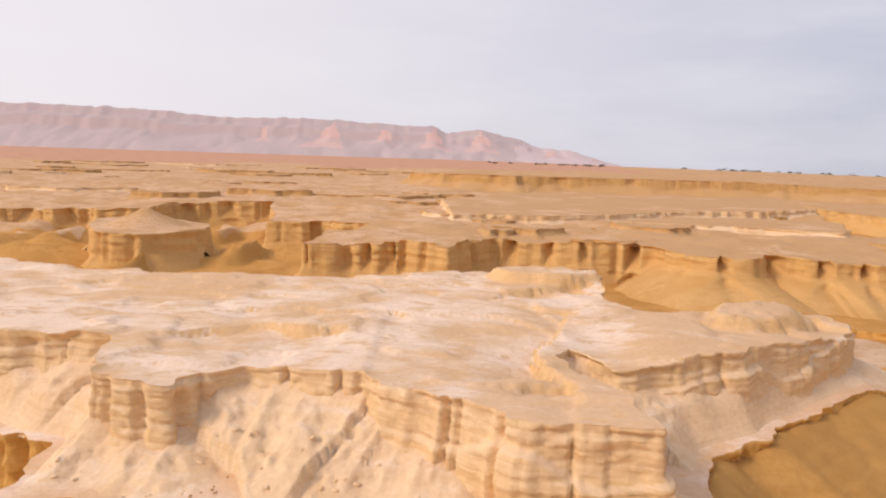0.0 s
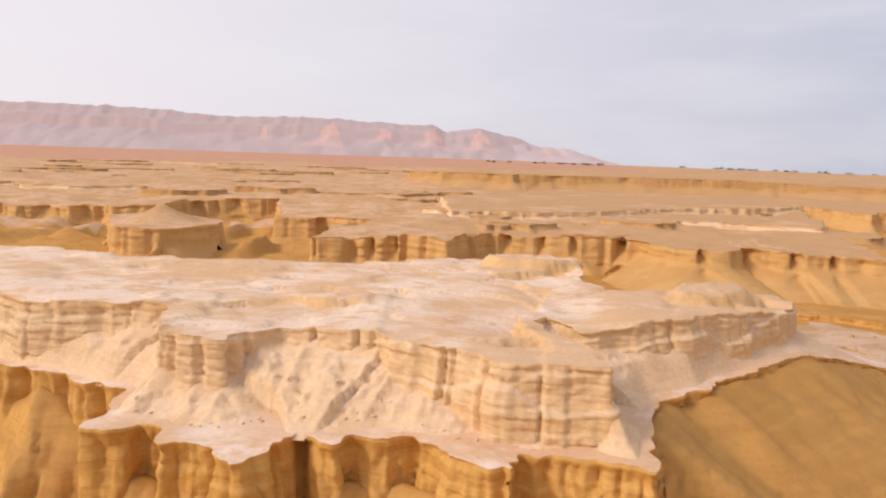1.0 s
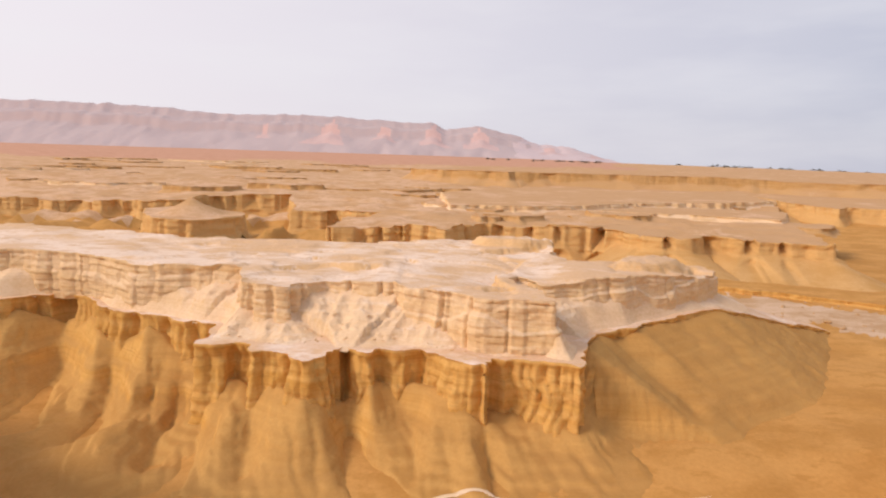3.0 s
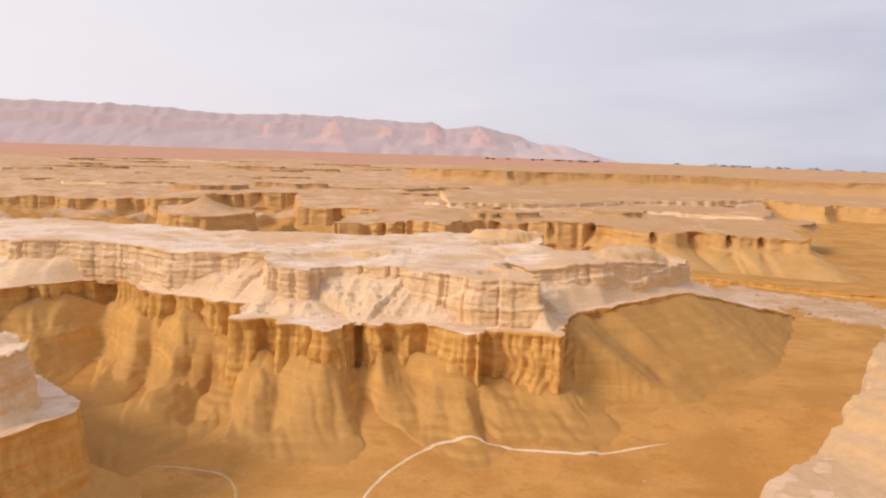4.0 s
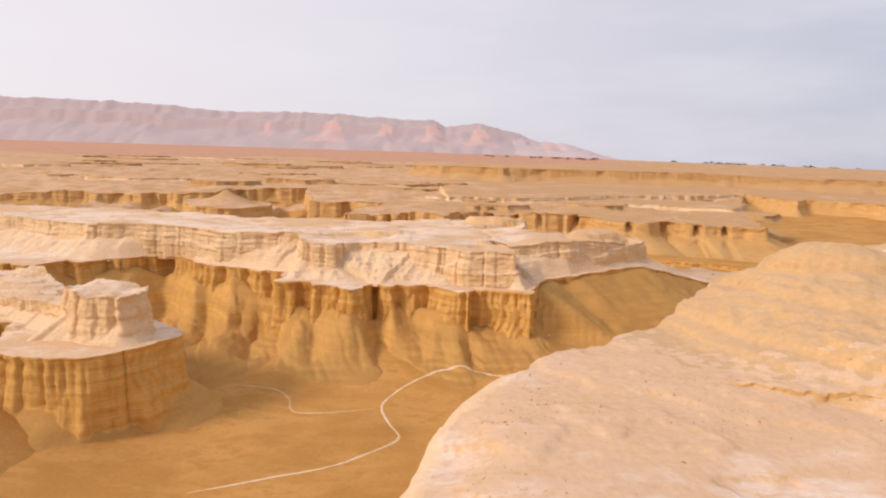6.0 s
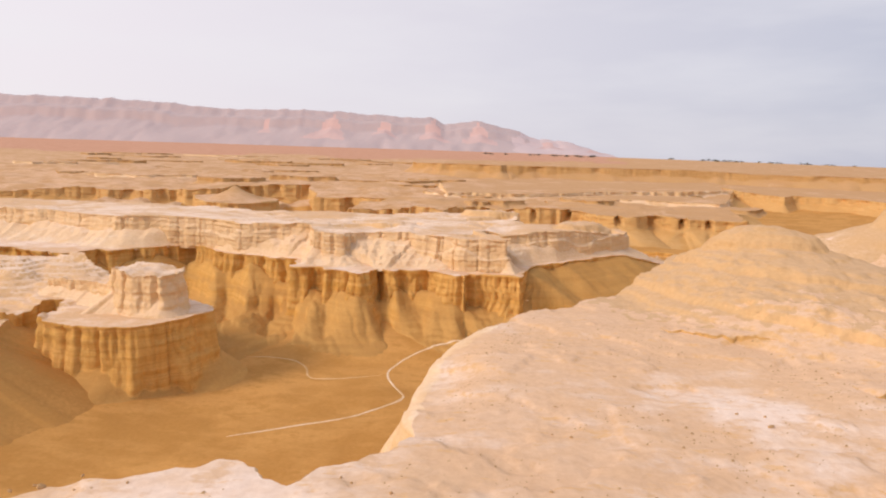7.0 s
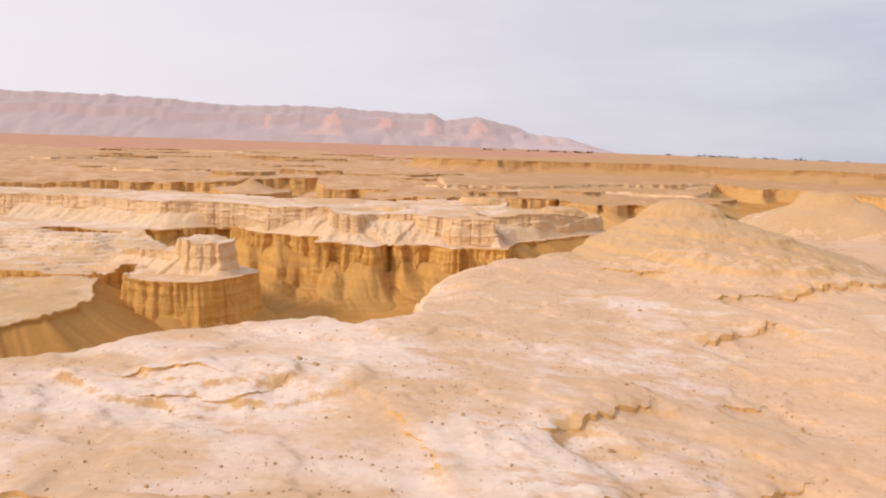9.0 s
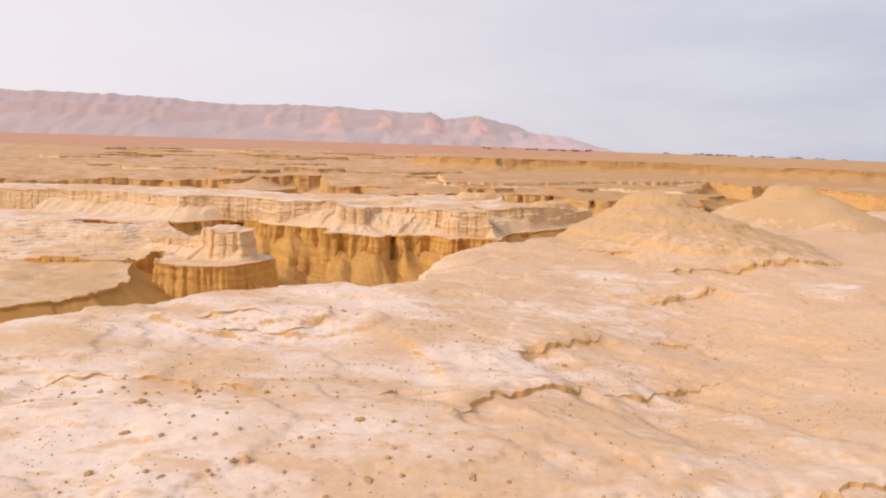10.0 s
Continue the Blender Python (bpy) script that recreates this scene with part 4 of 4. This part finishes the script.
MOUND = [(-150, 5), (-67, 4), (-63.8, 1.0), (-62.2, -4.2), (-60.2, -7), (-58.6, -10.8), (-60, -20), (-70, -30), (-150, -35)]
mesa("shelf_terrace", MOUND, lambda x, y: 13.7 + ledges(1.3 * smooth(-8, 2, y) + 0.8 * fbm(x / 7, y / 4, 97, 3), 0.4, 0.1), ground_height, "low sandy spur sloping smoothly to the canyon floor", step=0.3, grid=1.0, levels=26,
     tiers=((0.10, 0.3), (1.0, 1.8)), notch=(4, 0.8, 0.4), pillar=0.1, cone=1.0, rag=0.3, seed=45, wall_mat=SAND, top_mat=HILL, category="terrace")

# the plateau under the flight
E_LEFT = [(-170, -150), (-110, -112), (-60, -88), (-35, -73.2), (-30.8, -68.7), (-25.3, -64), (-20.4, -58.3), (-17.2, -57), (-14.4, -56.6), (-10.7, -54.6), (-8.6, -55.7),
          (-6.4, -57.4), (-5.2, -55.6), (-2.3, -54), (-0.7, -52), (-0.6, -48.9), (-0.3, -45.5), (0.1, -42), (0.8, -38.8)]
E_RIGHT = [(2.0, -35.8), (3.8, -33.0), (6.3, -29.7), (9.0, -26.0), (15, -22), (21.6, -16.4), (26.5, -12.6), (31, -7.5), (38, -1), (47, 5), (57, 13), (66, 22), (75, 29), (90, 36), (130, 48), (220, 60), (220, -220), (-170, -220)]


SCARPS = [
    ([(1.5, -88), (2.7, -87.0), (4.1, -85.0), (6.7, -82.7), (9.0, -82.6), (11.9, -80.3)], 0.55),
    ([(12.3, -81.2), (15.2, -80.9), (18.3, -78.9), (22.7, -76.8)], 0.5),
    ([(6.6, -75.4), (9.6, -73.8), (11.0, -72.6), (16.6, -68.8)], 0.55),
    ([(23.9, -57.5), (28.5, -54.6), (34.6, -52.1)], 0.6),
    ([(20.4, -68.5), (23.7, -67.4), (26.8, -66.3)], 0.4),
    ([(-3.0, -85.1), (-2.1, -83.6), (-1.3, -82.2)], 0.35),
    ([(-21.1, -70.4), (-17.2, -69.2), (-12.4, -69.8)], 0.35),
    ([(-19.1, -72.7), (-15.1, -72.3), (-10.6, -72.9), (-9.1, -69.5)], 0.35),
    ([(30.8, -45.5), (34.3, -43.7), (38.4, -42.6), (48, -40), (61, -36)], 0.6),
    ([(21.0, -31), (25, -33.5), (31, -34)], 0.4),
    ([(-3.1, -72.1), (0.3, -76.6), (1.2, -82.5)], 0.3),
    ([(-26, -84), (-18, -83), (-9, -86)], 0.3),
    ([(12, -96), (20, -94), (30, -90)], 0.4),
]


def along(x, y, a, b):
    lx, ly = b[0] - a[0], b[1] - a[1]
    t = np.clip(((x - a[0]) * lx + (y - a[1]) * ly) / (lx * lx + ly * ly), 0, 1)
    return np.hypot(x - a[0] - t * lx, y - a[1] - t * ly)


def plateau_top(x, y):
    x, y = np.asarray(x, float), np.asarray(y, float)
    base = 25.2 - 2.0 * bump(x, y, 24, -66, 15, 16) + 0.35 * fbm(x / 22, y / 22, 100, 3)
    wx, wy = x + 0.5 * fbm(x / 1.5, y / 1.5, 105, 3), y + 0.5 * fbm(x / 1.5, y / 1.5, 106, 3)
    lie = 0.9 * fbm(wx / 17, wy / 10, 101, 3, 0.5)
    low = 0.45 * lie + 0.55 * ledges(lie + 0.06 * fbm(x / 1.1, y / 1.1, 121, 3), 0.32, 0.07) + 0.16 * fbm(wx / 3.2, wy / 2.2, 113, 4, 0.55) * smooth(-0.2, 0.3, fbm(x / 14, y / 14, 114, 2))
    sx = np.where(x < 37.5, 37.5 - (37.5 - x) * 1.55, x)
    sy = np.where(y > -14, -14 + (y + 14) * 1.3, y)
    c1 = along(sx, sy, (37.5, -14), (44, -17)) + 1.0 * fbm(x / 5, y / 5, 108, 3)
    c2 = along(x, y, (81.5, 18), (89, 14)) + 1.2 * fbm(x / 6, y / 6, 109, 3)
    c1 = c1 + 0.7 * fbm(x / 1.6, y / 1.6, 116, 4)
    ck = along(x, y, (36.8, -14.2), (41.5, -15.6)) + 0.5 * fbm(x / 2.2, y / 2.2, 123, 3)
    knob = 1.6 * np.sqrt(np.maximum(0, 1 - (ck / 4.0) ** 2))
    hill = (5.4 * np.maximum(0, 1 - c1 / 25) + 0.5 * smooth(20.5, 19.2, c1) + 0.6 * smooth(11.5, 10.2, c1) + knob) * (1 - 0.012 * np.clip(x - 38, 0, 30)) + (0.10 + 0.22 * smooth(0.0, 0.4, vnoise(x / 6, y / 6, 124))) * fbm(x / 1.3, y / 1.3, 112, 4, 0.6) * smooth(24, 17, c1) * smooth(3, 6, ck) + 0.3 * fbm(x / 2.6, y / 2.6, 119, 3) * smooth(23, 19, c1) * smooth(8, 12, c1)
    hill2 = 7.2 * np.maximum(0, 1 - c2 / 16.5) + 1.9 * smooth(3.6, 2.2, along(x, y, (81, 18), (85, 17)) + 0.6 * fbm(x / 4, y / 4, 111, 3)) + 0.4 * fbm(x / 1.9, y / 1.9, 115, 4, 0.6) * smooth(23, 15, c2)
    up = np.maximum(hill, hill2)
    mound = 1.1 * bump(wx, wy, -14, -69, 8.5, 3.6)
    base = base - 1.3 * bump(x, y, 0.5, -40, 3, 7, -12)
    z = base + low + 0.55 * up + 0.45 * (0.5 * up + 0.5 * ledges(up + 0.2 * fbm(x / 5, y / 5, 117, 3), 0.8, 0.14)) + ledges(mound, 0.5, 0.10) * 0.6 + 0.4 * mound + 0.045 * fbm(x / 0.9, y / 0.9, 103, 4, 0.6)
    return add_steps(z, x, y, SCARPS, 0, 1.1)


def nose(x, y):
    """The rounded corner where the plateau falls away in a pale slope instead of a cliff."""
    return smooth(0.15, 0.6, bump(x, y, 4, -40, 10, 13, 0))


plateau = mesa("plateau", E_LEFT + E_RIGHT, plateau_top, ground_height, "pale dusty desert plateau with low ledges and pebbles", step=0.3, grid=1.6, levels=28,
     tiers=lambda x, y: [(0.60 - 0.45 * nose(x, y), 0.10 + 0.5 * nose(x, y)), (1.0 + 0 * x, 0.7 - 0.4 * nose(x, y))], warp=0.1, lump=0.45, notch=(4, 0.9, 0.5), pillar=0.2, cone=0.6, rag=0.4, seed=51, fine=(-36, 54, -104, -6, 0.25), wall_mat=CREAM, category="plateau")


def hill_rock(sheet):
    """The two hills and the ground round them are of browner marl than the crust."""
    me = sheet.data
    me.materials.append(HILL)
    n = len(me.polygons)
    c = np.empty(n * 3)
    me.polygons.foreach_get("center", c)
    c = c.reshape(-1, 3) + np.array(plateau.location)
    x, y = c[:, 0], c[:, 1]
    ragged = fbm(x / 7, y / 7, 118, 5, 0.6)
    near = np.minimum(along(x, y, (38, -14), (46, -17)) - 20, along(x, y, (84, 18), (94, 13)) - 20)
    pick = near + 7 * ragged + 5 * vnoise(x / 0.9, y / 0.7, 122) < -1
    me.polygons.foreach_set("material_index", pick.astype(int).tolist())


hill_rock([o for o in plateau.children if o.name.startswith("top_surface")][0])


# ---- ledges of hard crust that stand out of the plateau ----
def crust_ledge(line, high, seed):
    """A thin slab: a broken front edge along the line, sinking into the ground behind it."""
    p, run = smooth_line(line, 0.3)
    t = np.gradient(p, axis=0)
    nr = np.stack([-t[:, 1], t[:, 0]], 1)
    nr /= np.linalg.norm(nr, axis=1, keepdims=True)
    end = np.minimum(run, run[-1] - run)
    p = p + nr * (0.45 * fbm(run / 1.6, run * 0 + seed, 600, 4, 0.6) + 0.35 * vnoise(run / 0.7, run * 0 + seed, 601))[:, None]
    deep = 2.6 * np.clip(end / 2.5, 0.08, 1) ** 0.7 * (1 + 0.3 * fbm(run / 2, run * 0 + seed, 602, 2))
    back = p + nr * deep[:, None]

    def over(x, y):
        x, y = np.asarray(x, float), np.asarray(y, float)
        d = np.sqrt(np.min((x[:, None] - p[None, :, 0]) ** 2 + (y[:, None] - p[None, :, 1]) ** 2, axis=1))
        k = np.argmin((x[:, None] - p[None, :, 0]) ** 2 + (y[:, None] - p[None, :, 1]) ** 2, axis=1)
        h = high * np.clip(0.1 + end[k] / 3.0, 0, 1) * (0.75 + 0.6 * vnoise(run[k] / 1.4, run[k] * 0 + seed, 603))
        return plateau_top(x, y) - 0.05 + h * (1 - smooth(0.1, 0.95, d / deep[k])) + 0.03 * fbm(x / 0.5, y / 0.5, 604, 3)

    mesa("crust_ledge", [tuple(q) for q in p] + [tuple(q) for q in back[::-1]], over, lambda x, y: plateau_top(x, y) - 0.06, "thin broken ledge of pale crust with an ochre edge", step=0.13, grid=0.3, levels=12,
         tiers=((0.75, 0.3), (1.0, 1.4)), notch=(1.1, 0.25, 0.3), pillar=0.08, pillar_len=0.8, cone=0.0, rag=0.12, rag_deep=0.8, lip=0.03, seed=620 + seed, wall_mat=PALE_OCHRE, round_off=0.15, soft=0.5, category="rock ledge")["group"] = "crust ledges"


for k, (line, drop) in enumerate(SCARPS):
    crust_ledge(line, 0.85 * drop, k)


# ---- the dust path and dry wash on the canyon floor ----
def ribbon(name, pts, width, label, category, mat, seed, step=0.4, lift=0.05):
    p, s = smooth_line(pts, step)
    t = np.gradient(p, axis=0)
    nr = np.stack([-t[:, 1], t[:, 0]], 1)
    nr /= np.linalg.norm(nr, axis=1, keepdims=True)
    taper = np.clip(np.minimum(s, s[-1] - s) / 4.0, 0.05, 1)
    cols = []
    for k, c in enumerate((-0.5, -0.2, 0.2, 0.5)):
        w = width * taper * (1 + 0.45 * fbm(s / 1.7, s * 0 + c * 9, seed, 3))
        q = p + nr * (c * w)[:, None]
        zs, on = lower_scree(q[:, 0], q[:, 1])
        z = np.maximum(ground_height(q[:, 0], q[:, 1]), np.where(on & (s < 300), zs + 0.05, -99)) + (lift if k in (1, 2) else -0.01)
        cols.append(np.column_stack([q, z]))
    n = len(p)
    V = np.concatenate(cols)
    F = [(k * n + i, (k + 1) * n + i, (k + 1) * n + i + 1, k * n + i + 1) for k in range(3) for i in range(n - 1)]
    F = [tuple(reversed(f)) for f in F]
    ob = mesh_object(name, V, F, mat)
    tagged(ob, label, category, kind="structure")


ribbon("dust_path", [(-26, -14), (-15.6, -9.6), (-12.3, -8.3), (-9.1, -5.4), (-3.7, -0.3), (-5.5, 3.0), (-8.1, 9.8), (-6.6, 15), (-1.7, 19.6), (2.7, 21.0), (17.4, 19.2), (30, 22)],
       0.40, "white dusty path winding along the canyon floor", "path", PATH_DUST, 500)
ribbon("side_path", [(-34, 16.5), (-28, 15.6), (-24, 15.2), (-21.6, 12.0), (-21.0, 8.6), (-19.2, 7.2), (-13, 8.2), (-8.4, 9.6)],
       0.4, "faint pale trail crossing the canyon floor", "path", TRAIL, 501)


ribbon("dry_wash", [(58, 108), (66, 104), (75, 101), (85, 96), (95, 88), (104, 79), (118, 70), (150, 62)], 23, "pale gravel bed of a dry stream", "dry wash", WASH, 503, step=0.6, lift=0.10)
BANK = [(64, 119), (74, 114), (80, 111), (86, 109.5), (92, 105.5), (98, 103.5), (105, 99), (112, 97), (130, 92), (150, 96), (140, 108), (112, 112), (90, 120), (70, 126)]
mesa("stream_bank", BANK, lambda x, y: ground_height(x, y) + 1.3 + 0.2 * fbm(x / 4, y / 4, 120, 3), ground_height, "low undercut sandy bank beside the dry stream", step=0.4, grid=1.5, levels=12,
     tiers=((0.7, 0.1), (1.0, 1.0)), notch=(3, 0.6, 0.5), pillar=0.2, cone=0.1, rag=0.5, seed=61, top_mat=SAND, category="bank")


# ---- stones ----
def stone_mesh(seed, flat):
    bm = bmesh.new()
    bmesh.ops.create_icosphere(bm, subdivisions=2, radius=0.5)
    for v in bm.verts:
        k = 1 + 0.35 * float(vnoise(v.co.x * 2.3 + seed * 7, v.co.y * 2.3 + v.co.z * 1.7, seed)) + 0.15 * float(vnoise(v.co.x * 6 + seed, v.co.z * 6 + v.co.y * 5, seed + 3))
        v.co = Vector((v.co.x * k * 1.15, v.co.y * k * 0.9, v.co.z * k * flat))
    me = bpy.data.meshes.new("stone")
    bm.to_mesh(me)
    bm.free()
    me.materials.append(STONE)
    return me


STONES = [stone_mesh(k, 0.5 + 0.08 * k) for k in range(5)]
rnd = random.Random(21)


def scatter(count, area, size, height, group, label, kind="stone"):
    """Single stones, gathered in loose clusters."""
    x0, x1, y0, y1 = area
    made = 0
    for _ in range(count * 30):
        if made >= count:
            break
        x, y = rnd.uniform(x0, x1), rnd.uniform(y0, y1)
        if float(fbm(np.array([x / 9]), np.array([y / 7]), 130, 3)[0]) < rnd.uniform(-0.35, 0.45):
            continue
        z = float(height(np.array([x]), np.array([y]))[0])
        ob = new(kind, STONES[rnd.randrange(5)])
        k = size * rnd.uniform(0.45, 1.0) * (1.9 if rnd.random() < 0.08 else 1.0)
        ob.scale = (k, k * rnd.uniform(0.7, 1.1), k * rnd.uniform(0.7, 1.2))
        ob.rotation_euler = (0, 0, rnd.uniform(0, 6.28))
        ob.location = (x, y, z + 0.12 * k)
        tagged(ob, label, kind, group)
        made += 1


scatter(210, (-24, 30, -102, -56), 0.25, plateau_top, "plateau stones", "small dark weathered stone lying on the pale plateau")
scatter(80, (-22, 3, -98, -82), 0.30, plateau_top, "crust clods", "brown clod of broken crust on the pale plateau", "clod")
scatter(30, (6, 45, -55, -20), 0.22, plateau_top, "slope stones", "small brown stone on the sandy slope")
scatter(30, (-20, 12, 34, 40), 0.25, terrace_top, "terrace stones", "small brown stone on the dusty terrace")
scatter(28, (70, 108, 82, 104), 0.8, lambda x, y: ground_height(x, y) + 0.1, "wash stones", "rounded brown boulder in the dry stream bed")


def pebbles():
    """Loose gravel too small to count, one low tetrahedral chip each."""
    r = np.random.RandomState(5)
    n = 15000
    x, y = r.uniform(-30, 40, n), r.uniform(-106, -30, n)
    keep = fbm(x / 6, y / 5, 131, 4) > r.uniform(-0.3, 0.5, n)
    x, y = x[keep], y[keep]
    rim = np.array(E_LEFT + E_RIGHT)
    ok = inside(x, y, rim) & ~near_rim(x, y, resample(rim, 0.5)[0], 1.2)
    x, y = x[ok], y[ok]
    z = plateau_top(x, y)
    k = r.uniform(0.03, 0.085, len(x)) * np.where(r.uniform(0, 1, len(x)) < 0.12, 1.7, 1.0)
    V, F = [], []
    for a, b, c, q in zip(x, y, z, k):
        t, i = r.uniform(0, 6.28), len(V)
        for m in range(4):
            V.append((a + q * math.cos(t + m * 1.571), b + q * 0.8 * math.sin(t + m * 1.571), c - 0.01))
        V.append((a + 0.2 * q, b, c + q * 0.8))
        F += [(i, i + 1, i + 4), (i + 1, i + 2, i + 4), (i + 2, i + 3, i + 4), (i + 3, i, i + 4)]
    ob = mesh_object("gravel", V, F, STONE)
    tagged(ob, "scattered brown gravel on the pale plateau crust", "gravel", kind="stuff")


pebbles()


# ---- scrub trees on the far rim ----
def tree(x, y, height, wide, seed):
    r = random.Random(seed)
    z = float(ground_height(np.array([x]), np.array([y]))[0])
    if 30 < x and 330 < y < 640:
        z = max(z, 31.5)
    root = base_empty("scrub_tree", x, y, z)
    bm = bmesh.new()
    bmesh.ops.create_cone(bm, segments=7, radius1=0.09 * height, radius2=0.04 * height, depth=0.6 * height, matrix=Matrix.Translation((0, 0, 0.3 * height)))
    for k in range(3):
        a = k * 2.1 + r.random()
        bmesh.ops.create_cone(bm, segments=5, radius1=0.04 * height, radius2=0.015 * height, depth=0.5 * height,
                              matrix=Matrix.Translation((0.15 * wide * math.cos(a), 0.15 * wide * math.sin(a), 0.62 * height)) @ Euler((0.7 * math.sin(a), -0.7 * -math.cos(a), 0)).to_matrix().to_4x4())
    me = bpy.data.meshes.new("trunk")
    bm.to_mesh(me)
    bm.free()
    me.materials.append(BARK)
    ob = new("trunk", me)
    ob.parent = root
    V, F = [], []
    for k in range(260):
        a, d = r.uniform(0, 6.28), math.sqrt(r.random()) * 0.5 * wide
        lobe = 0.75 + 0.35 * math.sin(3 * a + seed)
        cx, cy = d * lobe * math.cos(a), d * lobe * math.sin(a)
        cz = height * (0.15 + 0.75 * r.random() * (1 - (d / (0.55 * wide)) ** 2))
        q, t, p, i = 0.10 * height * r.uniform(0.6, 1.4), r.uniform(0, 6.28), r.uniform(-1, 1), len(V)
        u = Vector((math.cos(t), math.sin(t), p * 0.6)).normalized() * q
        w = Vector((-math.sin(t), math.cos(t), r.uniform(-1, 1))).normalized() * q * 0.7
        c = Vector((cx, cy, cz))
        V += [c - u, c + w, c + u, c - w]
        F.append((i, i + 1, i + 2, i + 3))
    mesh_object("crown", V, F, LEAF, root)
    tagged(root, "low dark green desert scrub tree on the far rim", "tree", "far scrub trees")


rnd = random.Random(33)
SCRUB = [(862, 2), (905, 1), (950, 3), (985, 3), (1020, 4), (1050, 4), (1205, 2), (1270, 3), (1295, 4), (1330, 3), (1372, 3), (1405, 2), (1450, 4), (1490, 4), (1525, 3)]
for px, count in SCRUB:
    for k in range(count):
        a = (px - 784 + rnd.uniform(-14, 14)) / 1022
        d = rnd.uniform(1380, 1560)
        tree(a * d, d - 30, rnd.uniform(4.0, 7.5), rnd.uniform(10, 22), rnd.randrange(9999))

ROCKS = []
for k in range(4):
    me = stone_mesh(20 + k, 0.7)
    me.materials.clear()
    me.materials.append(CREAM)
    ROCKS.append(me)
rnd = random.Random(77)
for k in range(70):
    x = rnd.uniform(-29, 14)
    edge = np.interp(x, [-29, -24, -19.6, -16, -5, 3.5, 5.3, 14.4], [46, 39.5, 40, 43, 41, 36, 33.8, 33.2])
    y = edge - rnd.uniform(3.0, 7.0)
    if float(rim_distance(np.array([x]), np.array([y]), LOWER_RIM)[0][0]) > -1.6:
        continue
    ob = new("fallen_rock", ROCKS[k % 4])
    q = rnd.uniform(0.15, 0.45)
    ob.scale = (q * 1.2, q, q * rnd.uniform(0.7, 1.0))
    ob.rotation_euler = (rnd.uniform(-0.2, 0.2), rnd.uniform(-0.2, 0.2), rnd.uniform(0, 6.28))
    ob.location = (x, y, float(max(terrace_top(np.array([x]), np.array([y]))[0], upper_scree(np.array([x]), np.array([y]))[0][0])) + 0.12 * q)
    tagged(ob, "small cream rock fallen from the mesa rim", "rock", "fallen rocks")
